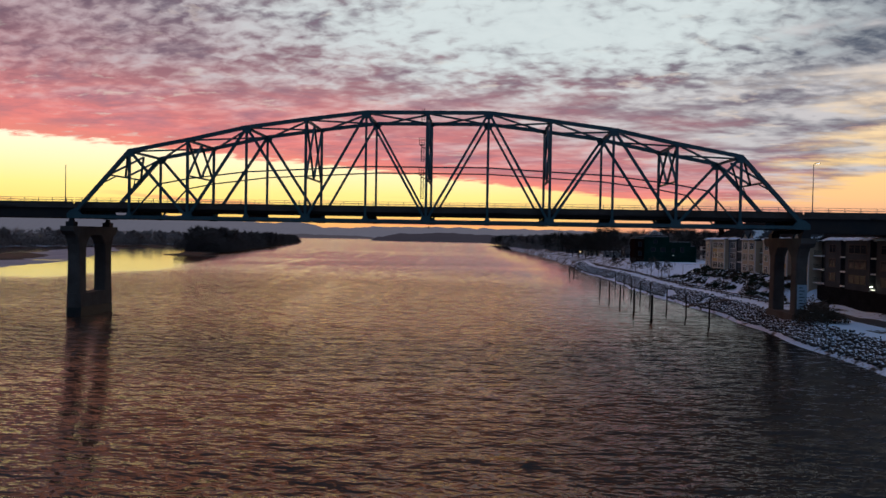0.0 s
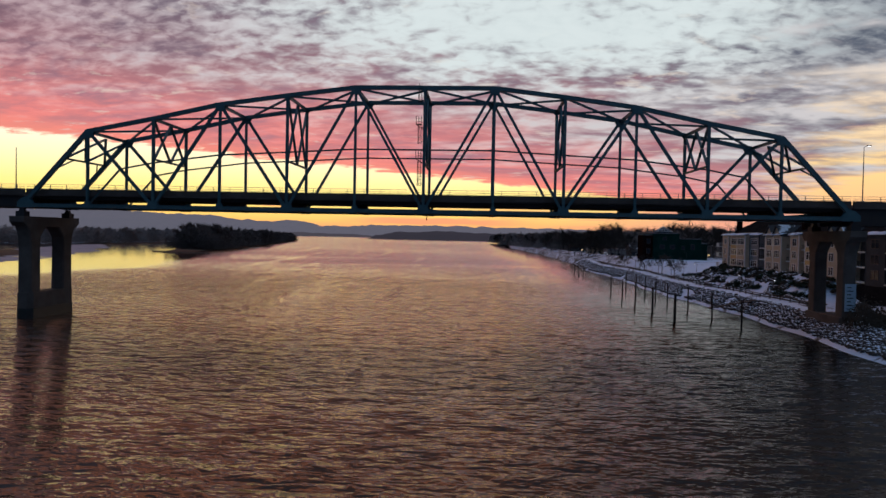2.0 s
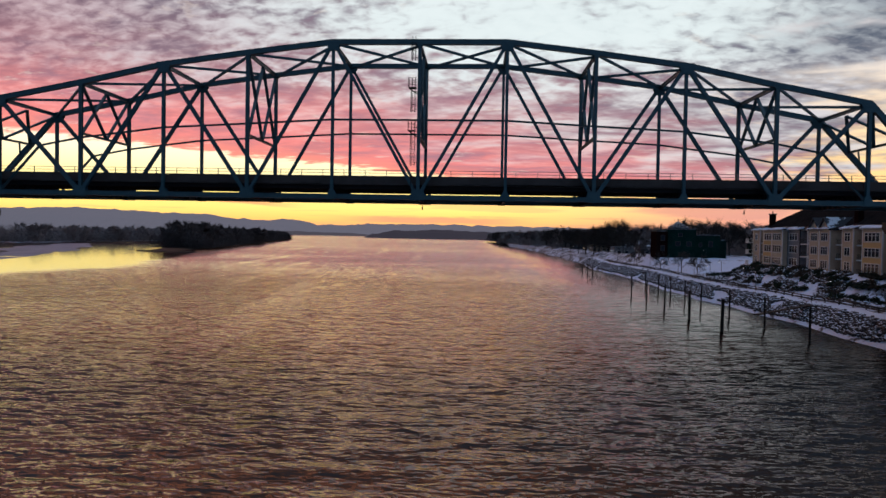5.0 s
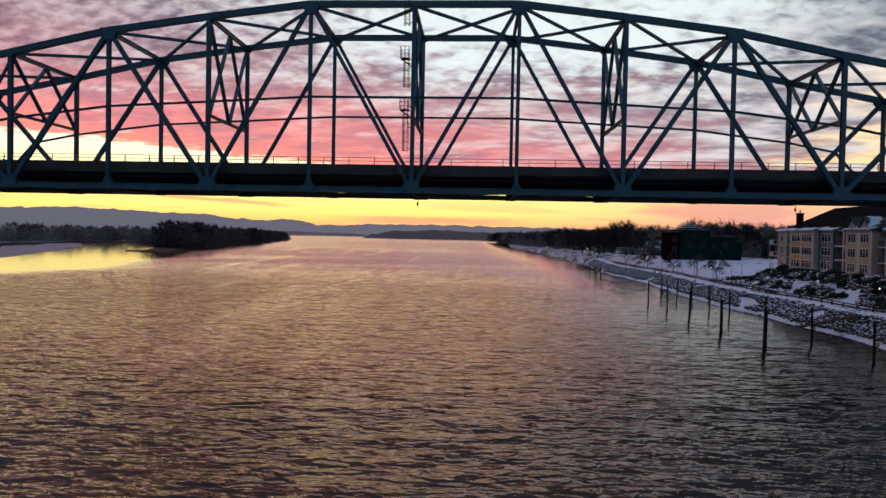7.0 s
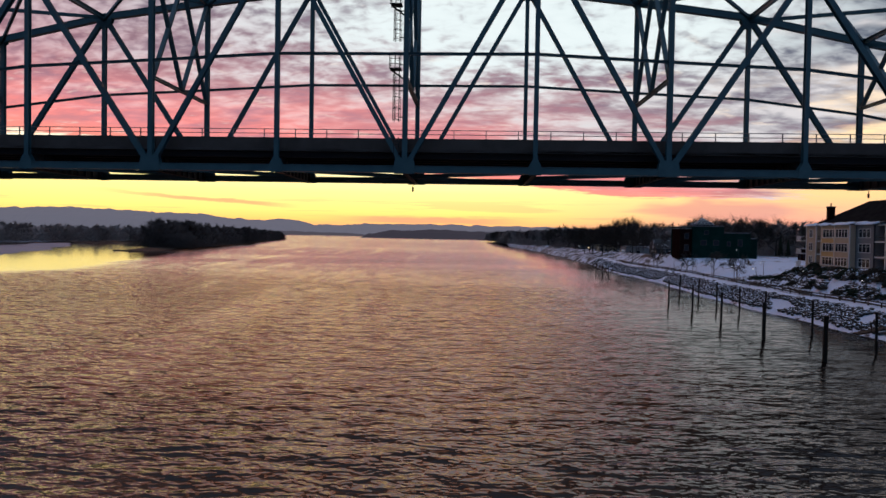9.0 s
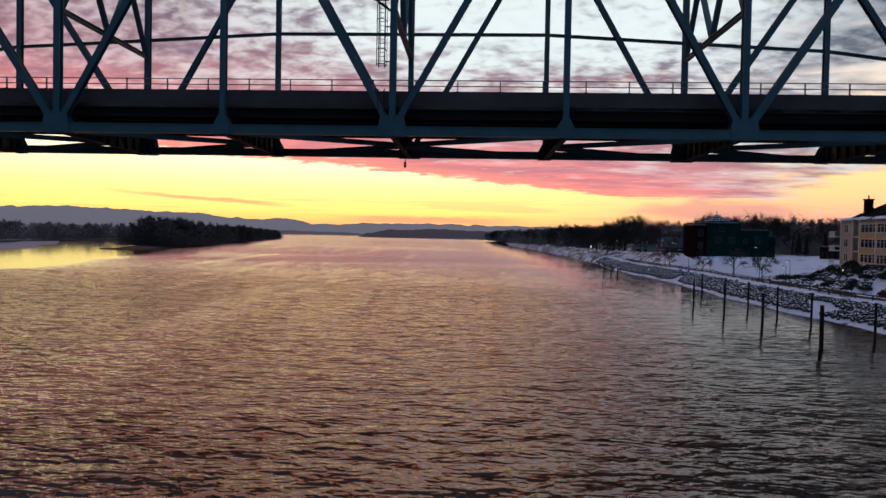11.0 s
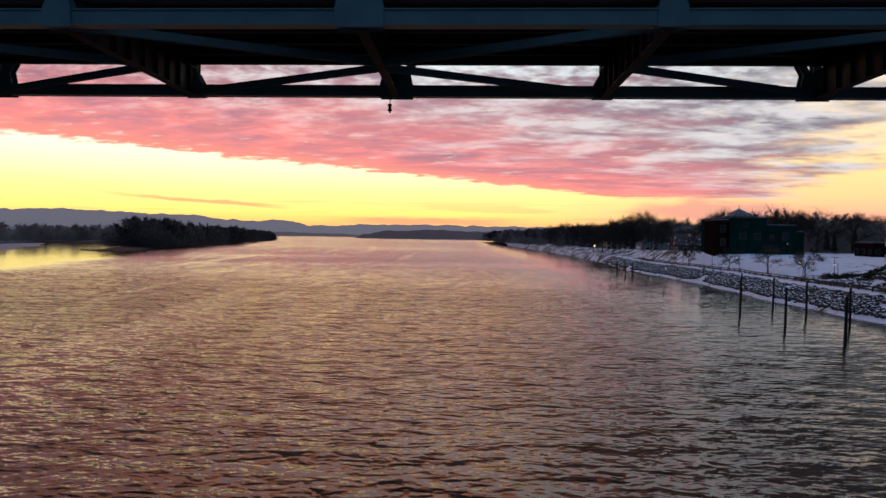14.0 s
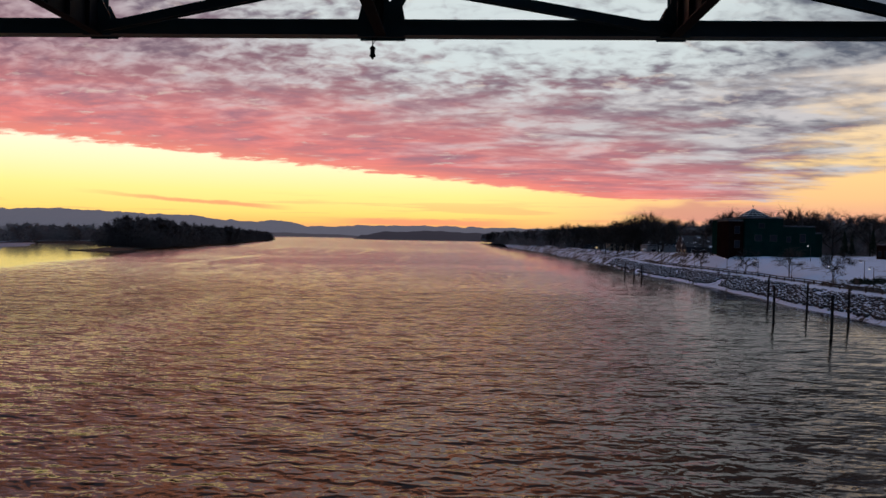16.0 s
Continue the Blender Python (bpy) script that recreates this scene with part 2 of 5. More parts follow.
PALEGREY = painted("pale_grey_siding", (0.2, 0.2, 0.21), (0.28, 0.275, 0.275), 0.7, 0.0, 0.5, 8.0)
BRICK = painted("dark_red_brick", (0.012, 0.0056, 0.005), (0.022, 0.0098, 0.0085), 0.85, 0.0, 0.6, 6.0, 0.02, gloss=0.0)
GREENSIDE = painted("dark_green_siding", (0.004, 0.022, 0.018), (0.009, 0.036, 0.029), 0.6, 0.0, 0.3, 5.0, gloss=0.0)
WHITE = painted("white_paint", (0.62, 0.62, 0.61), (0.75, 0.75, 0.74), 0.5, 0.0, 0.8, 12.0, 0.002)
SHINGLE = painted("dark_shingles", (0.010, 0.010, 0.011), (0.024, 0.023, 0.023), 0.95, 0.0, 0.5, 6.0, 0.02, gloss=0.0)
DARKWALL = painted("dark_wall", (0.05, 0.045, 0.042), (0.1, 0.085, 0.08), 0.85, 0.0, 0.4, 5.0)
LAMPLIGHT = glow("lamp_light", (0.95, 0.97, 1.0), 3.0)
WARMLIGHT = glow("warm_light", (1.0, 0.72, 0.35), 1.4)
BLUEBOARD = painted("pale_blue_board", (0.3, 0.42, 0.52), (0.42, 0.55, 0.64), 0.5, 0.0, 0.8, 9.0, 0.002)


def _glass(n, p):
    p.inputs["Base Color"].default_value = (0.02, 0.024, 0.03, 1)
    p.inputs["Roughness"].default_value = 0.06
    p.inputs["Specular IOR Level"].default_value = 0.2


GLASS = material("dark_window_glass", _glass)


def _water(n, p):
    """Wind waves as a field of slopes: short crested, their steeper faces to the south."""
    x, y, z = n.xyz(place_of(n))

    def field(sx, sy, seed, detail, rough, warp):
        t = n.t.nodes.new("ShaderNodeTexNoise")
        n.put(t.inputs["Vector"], n.vec(n.m("MULTIPLY", x, sx), n.m("MULTIPLY", y, sy), seed))
        t.inputs["Scale"].default_value, t.inputs["Detail"].default_value = 1.0, detail
        t.inputs["Roughness"].default_value, t.inputs["Distortion"].default_value = rough, warp
        c = n.t.nodes.new("ShaderNodeSeparateColor")
        n.put(c.inputs[0], t.outputs["Color"])
        return n.m("SUBTRACT", c.outputs[0], 0.5), n.m("SUBTRACT", c.outputs[1], 0.5)

    def height(sx, sy, off, seed, detail, rough, warp):
        return n.noise(n.vec(n.m("MULTIPLY", x, sx), n.m("MULTIPLY", n.m("ADD", y, off), sy), seed), 1.0, detail, rough, warp)

    ax, ay = field(0.05, 0.14, 4.0, 2, 0.5, 0.5)
    cx, cy = field(2.2, 5.0, 2.0, 3, 0.65, 0.4)
    by = n.m("SUBTRACT", height(0.62, 1.45, 0.12, 0.0, 4, 0.6, 0.5), height(0.62, 1.45, -0.12, 0.0, 4, 0.6, 0.5))
    dy_ = n.m("SUBTRACT", height(0.20, 0.44, 0.5, 8.0, 2, 0.5, 0.5), height(0.20, 0.44, -0.5, 8.0, 2, 0.5, 0.5))
    calm = n.noise(n.vec(n.m("MULTIPLY", x, 0.004), n.m("MULTIPLY", y, 0.015), 5.0), 1.0, 4, 0.55, 0.6)
    # slack water behind the island, under the town bank and up the long reach
    wander = n.m("MULTIPLY", n.m("SUBTRACT", n.noise(n.vec(n.m("MULTIPLY", x, 0.012), n.m("MULTIPLY", y, 0.02), 11.0), 1.0, 3, 0.5), 0.5), 44.0)
    lee = n.m("MULTIPLY", n.step(n.m("ADD", n.m("ADD", x, n.m("MULTIPLY", n.m("MAXIMUM", n.m("SUBTRACT", y, 220.0), 0.0), 0.42)), wander), -130.0, -152.0), n.step(n.m("ADD", y, wander), 66.0, 112.0))
    flow = n.noise(n.vec(n.m("MULTIPLY", n.m("ADD", x, n.m("MULTIPLY", y, 0.10)), 0.085), n.m("MULTIPLY", y, 0.007), 9.0), 1.0, 4, 0.55, 0.8)
    streak = n.m("MULTIPLY", n.step(flow, 0.57, 0.66), n.step(x, 10.0, -50.0))
    bank = n.step(x, 2.0, 46.0)
    reach = n.step(y, 0.0, 420.0)
    amp = n.m("MULTIPLY", n.m("ADD", 0.7, n.m("MULTIPLY", n.step(calm, 0.36, 0.6), 0.4)), n.m("MULTIPLY", n.m("SUBTRACT", 1.0, n.m("MULTIPLY", lee, 0.95)), n.m("SUBTRACT", 1.0, n.m("MULTIPLY", streak, 0.42))))
    amp = n.m("MULTIPLY", amp, n.m("MULTIPLY", n.m("SUBTRACT", 1.0, n.m("MULTIPLY", n.m("MULTIPLY", bank, n.step(y, -40.0, 40.0)), 0.74)), n.m("SUBTRACT", 1.0, n.m("MULTIPLY", reach, 0.25))))
    sy_ = n.m("ADD", n.m("ADD", n.m("MULTIPLY", ay, 0.10), n.m("MULTIPLY", by, 1.75)), n.m("ADD", n.m("MULTIPLY", cy, 0.55), n.m("MULTIPLY", dy_, 0.8)))
    # longer, lower seas that still show far up the reach
    ey = n.m("SUBTRACT", height(0.085, 0.22, 1.0, 14.0, 3, 0.6, 0.4), height(0.085, 0.22, -1.0, 14.0, 3, 0.6, 0.4))
    sy_ = n.m("ADD", sy_, n.m("MULTIPLY", ey, n.m("ADD", 0.1, n.m("MULTIPLY", n.step(y, -20.0, 160.0), 0.55))))
    sy_ = n.m("MULTIPLY", sy_, n.m("SUBTRACT", 1.0, n.m("MULTIPLY", n.step(y, 0.0, 220.0), 0.45)))
    # short-crested wave sets of every length, as the wind raises them
    for fx_, fy_, seed, gain in ((0.54, 1.45, 19.0, 0.58), (0.44, 0.66, 21.0, 0.38), (0.38, 0.28, 23.0, 0.30), (0.26, 0.10, 25.0, 0.24), (0.20, 0.042, 27.0, 0.20)):
        g = n.m("SUBTRACT", n.noise(n.vec(n.m("MULTIPLY", x, fx_), n.m("MULTIPLY", y, fy_), seed), 1.0, 2, 0.6, 0.3), 0.5)
        sy_ = n.m("ADD", sy_, n.m("MULTIPLY", g, gain))
    sx_ = n.m("ADD", n.m("MULTIPLY", ax, 0.08), n.m("MULTIPLY", cx, 0.34))
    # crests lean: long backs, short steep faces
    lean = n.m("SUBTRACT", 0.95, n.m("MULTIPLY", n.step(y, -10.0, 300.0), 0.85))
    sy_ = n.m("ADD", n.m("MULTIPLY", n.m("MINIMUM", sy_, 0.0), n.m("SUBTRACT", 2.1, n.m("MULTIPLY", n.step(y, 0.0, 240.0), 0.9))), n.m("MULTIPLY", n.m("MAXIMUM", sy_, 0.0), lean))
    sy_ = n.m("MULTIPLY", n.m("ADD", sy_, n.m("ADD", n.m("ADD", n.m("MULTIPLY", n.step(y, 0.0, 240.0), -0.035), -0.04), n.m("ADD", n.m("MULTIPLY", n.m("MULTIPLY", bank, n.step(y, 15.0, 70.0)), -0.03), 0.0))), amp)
    # shade put into the slopes: a fixed south tilt darkens the town side
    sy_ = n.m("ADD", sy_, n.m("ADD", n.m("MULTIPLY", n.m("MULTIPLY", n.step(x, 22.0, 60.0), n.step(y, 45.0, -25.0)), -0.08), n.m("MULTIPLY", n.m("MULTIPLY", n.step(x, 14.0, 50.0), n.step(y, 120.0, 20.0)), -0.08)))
    sx_ = n.m("MULTIPLY", sx_, amp)
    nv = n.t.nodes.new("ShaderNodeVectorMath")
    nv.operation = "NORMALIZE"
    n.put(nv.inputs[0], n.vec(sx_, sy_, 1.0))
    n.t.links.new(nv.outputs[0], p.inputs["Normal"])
    # silty main stream; dark reflections by the town bank are painted into the colour
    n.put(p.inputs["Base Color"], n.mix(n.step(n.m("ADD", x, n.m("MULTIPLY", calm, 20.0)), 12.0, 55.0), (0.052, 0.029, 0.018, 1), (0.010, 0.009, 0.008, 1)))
    p.inputs["IOR"].default_value = 1.4
    p.inputs["Specular Tint"].default_value = (1.0, 0.89, 0.87, 1)
    n.put(p.inputs["Roughness"], n.m("ADD", 0.08, n.m("MULTIPLY", n.m("SUBTRACT", reach, n.m("MULTIPLY", lee, reach)), 0.04)))


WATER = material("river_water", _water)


def _snow_ground(n, p):
    pos = place_of(n)
    a, b, c = n.noise(pos, 0.16, 5, 0.6, 0.3), n.noise(pos, 1.1, 5, 0.65), n.noise(pos, 9.0, 3, 0.6)
    # thinner snow under the trees up river
    wood = n.step(n.xyz(pos)[1], 186.0, 222.0)
    f = n.step(n.m("SUBTRACT", n.m("ADD", n.m("MULTIPLY", a, 0.75), n.m("MULTIPLY", b, 0.4)), n.m("MULTIPLY", wood, 0.10)), 0.44, 0.52)
    soil = n.mix(b, (0.014, 0.013, 0.011, 1), (0.045, 0.039, 0.031, 1))
    n.put(p.inputs["Base Color"], n.mix(f, soil, n.mix(c, (0.50, 0.62, 0.80, 1), (0.68, 0.80, 0.94, 1))))
    p.inputs["Roughness"].default_value = 0.9
    bump(n, p, n.m("ADD", b, n.m("MULTIPLY", c, 0.3)), 0.6, 0.12)


SNOWGROUND = material("patchy_snow", _snow_ground)


def _snow(n, p):
    pos = place_of(n)
    b, c = n.noise(pos, 0.5, 5, 0.6), n.noise(pos, 7.0, 4, 0.6)
    n.put(p.inputs["Base Color"], n.mix(n.m("ADD", n.m("MULTIPLY", b, 0.6), n.m("MULTIPLY", c, 0.4)), (0.54, 0.66, 0.82, 1), (0.72, 0.83, 0.95, 1)))
    p.inputs["Roughness"].default_value = 0.9
    bump(n, p, n.m("ADD", b, n.m("MULTIPLY", c, 0.2)), 0.6, 0.1)


SNOW = material("snow", _snow)


def _stone(n, p):
    g = n.t.nodes.new("ShaderNodeNewGeometry")
    nz = n.xyz(g.outputs["Normal"])[2]
    b = n.noise(g.outputs["Position"], 1.6, 5, 0.65)
    rnd = n.m("ADD", n.m("MULTIPLY", g.outputs["Random Per Island"], 0.6), n.m("MULTIPLY", n.t.nodes.new("ShaderNodeObjectInfo").outputs["Random"], 0.4))
    rock = n.mix(rnd, (0.018, 0.018, 0.018, 1), (0.09, 0.085, 0.08, 1))
    f = n.step(n.m("ADD", nz, n.m("MULTIPLY", n.m("SUBTRACT", b, 0.5), 1.4)), 0.74, 0.92)
    n.put(p.inputs["Base Color"], n.mix(f, rock, (0.66, 0.78, 0.92, 1)))
    p.inputs["Roughness"].default_value = 0.85
    p.inputs["Specular IOR Level"].default_value = 0.2
    bump(n, p, n.noise(g.outputs["Position"], 8.0, 4), 0.5, 0.05)


STONE = material("riprap_stone", _stone)


def _snowroof(n, p):
    pos = place_of(n)
    f = n.step(n.noise(pos, 0.35, 4, 0.6, 0.4), 0.56, 0.63)
    b = n.noise(pos, 6.0, 3)
    n.put(p.inputs["Base Color"], n.mix(f, n.mix(b, (0.03, 0.032, 0.036, 1), (0.06, 0.06, 0.065, 1)), (0.76, 0.79, 0.84, 1)))
    p.inputs["Roughness"].default_value = 0.9
    bump(n, p, n.m("ADD", n.m("MULTIPLY", f, 1.5), b), 0.5, 0.06)


SNOWROOF = material("shingles_with_snow", _snowroof)


def far_matter(name, a, b, haze_glow):
    """Distant wooded hills: dull winter woods, the haze before them painted in as emission."""
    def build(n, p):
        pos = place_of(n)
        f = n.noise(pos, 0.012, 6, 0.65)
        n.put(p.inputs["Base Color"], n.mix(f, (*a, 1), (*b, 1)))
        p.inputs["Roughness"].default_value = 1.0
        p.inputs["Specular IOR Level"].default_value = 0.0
        p.inputs["Emission Color"].default_value = (*haze_glow, 1)
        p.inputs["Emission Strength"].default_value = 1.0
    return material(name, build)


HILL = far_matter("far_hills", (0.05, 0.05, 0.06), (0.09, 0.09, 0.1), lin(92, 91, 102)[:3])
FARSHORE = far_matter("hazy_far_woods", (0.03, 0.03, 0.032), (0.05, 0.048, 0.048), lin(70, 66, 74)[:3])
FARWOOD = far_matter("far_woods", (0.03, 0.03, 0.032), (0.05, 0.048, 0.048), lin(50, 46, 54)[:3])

# ---------------------------------------------------------------- mesh helpers
Z = Vector((0, 0, 1))


def thing(name, at, label, category, group="", kind=""):
    ob = new(name)
    ob.location = at
    ob.empty_display_size = 0.5
    return tagged(ob, label, category, group, kind)


def finish(name, bm, mat):
    me = bpy.data.meshes.new(name)
    bm.normal_update()
    bm.to_mesh(me)
    bm.free()
    for mt in (mat if isinstance(mat, (list, tuple)) else [mat]):
        me.materials.append(mt)
    return me


def part(name, bm, mat, parent, label="", kind=""):
    ob = new(name, finish(name, bm, mat))
    ob.parent = parent
    return tagged(ob, label, "", "", kind)


def solo(name, bm, mat, label, category, group="", kind="", at=(0, 0, 0)):
    ob = new(name, finish(name, bm, mat))
    ob.location = at
    return tagged(ob, label, category, group, kind)


def box(bm, c, s, rot=None):
    """A box of size s about c."""
    h = Vector(s) / 2
    vs = []
    for k in range(8):
        v = Vector((h.x if k & 1 else -h.x, h.y if k & 2 else -h.y, h.z if k & 4 else -h.z))
        vs.append(bm.verts.new((rot @ v if rot else v) + Vector(c)))
    for f in ((0, 2, 3, 1), (4, 5, 7, 6), (0, 1, 5, 4), (2, 6, 7, 3), (0, 4, 6, 2), (1, 3, 7, 5)):
        bm.faces.new([vs[i] for i in f])
    return bm


def span(bm, lo, hi):
    """A box between two corners."""
    return box(bm, [(a + b) / 2 for a, b in zip(lo, hi)], [b - a for a, b in zip(lo, hi)])


def prism(bm, ring, vec):
    """A ring of points pushed along vec."""
    a = [bm.verts.new(Vector(p)) for p in ring]
    b = [bm.verts.new(Vector(p) + Vector(vec)) for p in ring]
    bm.faces.new(a[::-1]), bm.faces.new(b)
    for i in range(len(a)):
        j = (i + 1) % len(a)
        bm.faces.new((a[i], a[j], b[j], b[i]))
    return bm


def tube(bm, p, q, r0, r1=None, n=8):
    p, q = Vector(p), Vector(q)
    r1 = r0 if r1 is None else r1
    d = (q - p).normalized()
    u = d.orthogonal().normalized()
    w = d.cross(u)
    rings = []
    for c, r in ((p, r0), (q, r1)):
        rings.append([bm.verts.new(c + r * (math.cos(2 * math.pi * k / n) * u + math.sin(2 * math.pi * k / n) * w)) for k in range(n)])
    for k in range(n):
        j = (k + 1) % n
        bm.faces.new((rings[0][k], rings[0][j], rings[1][j], rings[1][k]))
    bm.faces.new(rings[0][::-1]), bm.faces.new(rings[1])
    return bm


def axes(p, q, side=Vector((0, 1, 0))):
    d = (q - p).normalized()
    s = (side - d * side.dot(d))
    s = s.normalized() if s.length > 1e-4 else d.orthogonal().normalized()
    u = s.cross(d).normalized()
    return d, s, u


def beam(bm, p, q, depth, width, kind="H", side=Vector((0, 1, 0)), t=0.04):
    """A section swept from p to q: depth in the plane of the truss, width along side."""
    p, q = Vector(p), Vector(q)
    d, s, u = axes(p, q, side)
    a, b, c = depth / 2, width / 2, t / 2
    if kind == "box":
        e = b + 0.045
        ring = [(-a, -e), (-a, e), (-a + 0.06, e), (-a + 0.06, b), (a - 0.06, b), (a - 0.06, e), (a, e), (a, -e), (a - 0.06, -e), (a - 0.06, -b), (-a + 0.06, -b), (-a + 0.06, -e)]
    elif kind == "H":
        ring = [(-a, -b), (-a, -b + t), (-c, -b + t), (-c, b - t), (-a, b - t), (-a, b), (a, b), (a, b - t), (c, b - t), (c, -b + t), (a, -b + t), (a, -b)]
    else:
        ring = [(-a, -b), (-a, b), (-a + t, b), (-a + t, c), (a - t, c), (a - t, b), (a, b), (a, -b), (a - t, -b), (a - t, -c), (-a + t, -c), (-a + t, -b)]
    return prism(bm, [p + u * i + s * j for i, j in ring][::-1], q - p)


def quick(name, verts, faces, mat):
    """A mesh straight from arrays."""
    me = bpy.data.meshes.new(name)
    me.vertices.add(len(verts))
    me.vertices.foreach_set("co", np.asarray(verts, dtype=np.float32).ravel())
    faces = np.asarray(faces, dtype=np.int32)
    me.loops.add(faces.size)
    me.loops.foreach_set("vertex_index", faces.ravel())
    me.polygons.add(len(faces))
    me.polygons.foreach_set("loop_start", np.arange(0, faces.size, faces.shape[1], dtype=np.int32))
    me.polygons.foreach_set("loop_total", np.full(len(faces), faces.shape[1], dtype=np.int32))
    me.materials.append(mat)
    me.update(calc_edges=True)
    me.validate()
    return me


# ---------------------------------------------------------------- water, banks, hills
def sheet(xs, ys, height):
    """A grid over xs and ys with its height from a function."""
    verts = [(x, y, height(x, y)) for y in ys for x in xs]
    w = len(xs)
    faces = [(j * w + i, j * w + i + 1, (j + 1) * w + i + 1, (j + 1) * w + i) for j in range(len(ys) - 1) for i in range(w - 1)]
    return verts, faces


v, f = sheet(np.linspace(-6000, 6000, 13), np.linspace(-1500, 4700, 9), lambda x, y: 0.0)
tagged(new("water", quick("water", v, f, WATER)), "wide rippled river at dusk, grey-brown with sunset glints", "river", "", "structure")


def shore_x(y):
    """The waterline of the town bank."""
    x = 66.0 + 1.2 * math.sin(y * 0.05) + 0.5 * math.sin(y * 0.21 + 1)
    if y > 240:
        x += 5 * min(1, (y - 240) / 80)
    if y > 520:
        x -= 38 * min(1, (y - 520) / 600) ** 1.3
    return x


def bank_z(x, y):
    """The height of the town bank."""
    d = x - shore_x(y)
    n1 = noise.noise(Vector((x * 0.12, y * 0.12, 0)))
    if d < 4.6:
        z = max(-1.5, d * 0.64)
    elif d < 13:
        z = 2.95 + 0.05 * (d - 4.6)
    else:
        town = min(1, max(0, (108 - y) / 10)) if y > 60 else min(1, max(0, (y - 24) / 14))
        lo_ = 13 + 8.5 * min(1, max(0, (38 - y) / 14))
        up = min(1, max(0, (d - lo_) / 9))
        z = 3.3 + town * 5.0 * up * up * (3 - 2 * up) + (1 - town) * (min(4.2, 0.10 * (d - 13) + 0.06 * min(60, max(0, y - 125)) * min(1, (d - 13) / 6)) if y > 60 else 0.05 * (d - 13))
        z += 0.35 * n1 * min(1, (d - 13) / 3)
        if y > 230:
            z -= min(1, (y - 230) / 150) * 3.4 * min(1, (d - 13) / 10)
    return z + 0.06 * n1


xs = np.concatenate([np.arange(56, 92, 1.0), np.arange(92, 130, 3.0), np.linspace(130, 1800, 30)])
ys = np.concatenate([np.linspace(-600, -60, 16), np.arange(-58, 180, 2.0), np.arange(180, 420, 3.0), np.linspace(422, 1520, 160)])
v, f = sheet(xs, ys, bank_z)
ground = tagged(new("ground", quick("ground", v, f, SNOWGROUND)), "town bank of patchy snow over brown winter ground", "ground", "", "structure")


def hill_line(name, pts, base, depth, mat, label, rough=6.0, seed=0.0):
    """A long ridge: crest heights along pts, falling to the front and back."""
    bm = bmesh.new()
    rows = []
    for (x0, y0, h0), (x1, y1, h1) in zip(pts, pts[1:]):
        steps = max(2, int(abs(x1 - x0) / 12))
        for k in range(steps):
            t = k / steps
            x, y, h = x0 + (x1 - x0) * t, y0 + (y1 - y0) * t, h0 + (h1 - h0) * (t * t * (3 - 2 * t))
            h += rough * noise.fractal(Vector((x * 0.012 + seed, seed, 0)), 1.0, 2.0, 5)
            rows.append([bm.verts.new((x, y - depth, base)), bm.verts.new((x, y - depth * 0.55, base + max(1, h) * 0.62)), bm.verts.new((x, y, base + max(1.5, h))),
                         bm.verts.new((x, y + depth, base))])
    for a, b in zip(rows, rows[1:]):
        for i in range(3):
            bm.faces.new((a[i], b[i], b[i + 1], a[i + 1]))
    return solo(name, bm, mat, label, "hills", "", "structure")


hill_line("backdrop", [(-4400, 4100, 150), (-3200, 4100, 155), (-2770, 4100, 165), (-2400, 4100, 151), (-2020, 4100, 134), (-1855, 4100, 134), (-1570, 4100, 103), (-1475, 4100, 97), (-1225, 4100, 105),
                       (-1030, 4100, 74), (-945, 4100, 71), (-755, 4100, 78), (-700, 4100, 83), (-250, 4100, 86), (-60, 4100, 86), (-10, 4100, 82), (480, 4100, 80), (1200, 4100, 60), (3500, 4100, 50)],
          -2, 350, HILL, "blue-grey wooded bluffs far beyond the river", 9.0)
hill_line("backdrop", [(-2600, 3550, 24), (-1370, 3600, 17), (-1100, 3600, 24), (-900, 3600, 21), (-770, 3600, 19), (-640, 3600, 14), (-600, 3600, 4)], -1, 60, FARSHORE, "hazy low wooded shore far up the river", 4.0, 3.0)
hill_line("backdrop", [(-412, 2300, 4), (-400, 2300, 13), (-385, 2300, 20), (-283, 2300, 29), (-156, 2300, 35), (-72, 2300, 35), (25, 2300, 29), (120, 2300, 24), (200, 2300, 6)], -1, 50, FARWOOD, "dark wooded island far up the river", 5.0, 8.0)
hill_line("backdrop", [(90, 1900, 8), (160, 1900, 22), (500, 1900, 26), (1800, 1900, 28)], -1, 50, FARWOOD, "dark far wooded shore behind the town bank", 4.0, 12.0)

# ---------------------------------------------------------------- bridge
P, W = 11.938, 12.4
CHORD = 20.42
TOP = {0: 41.57, 1: 41.57, 2: 40.12, 3: 38.49, 4: 35.92, 5: 33.62}
MID = {0: 30.98, 1: 30.98, 2: 30.32, 3: 29.7, 4: 28.18}
DECK = 22.35
bridge = thing("truss_bridge", (0, 0, 0), "dark blue steel through-truss road bridge over the river", "bridge")


def bpart(name, make, mat=STEEL, label=""):
    bm = bmesh.new()
    make(bm)
    return part(name, bm, mat, bridge, label)


def at(k, z, y):
    return Vector((k * P, y, z))


def gusset(ring, y):
    for e in (-0.285, 0.255):
        bpart("gusset_plate", lambda bm: prism(bm, [(x, y + e, z) for x, z in ring], (0, 0.03, 0)))


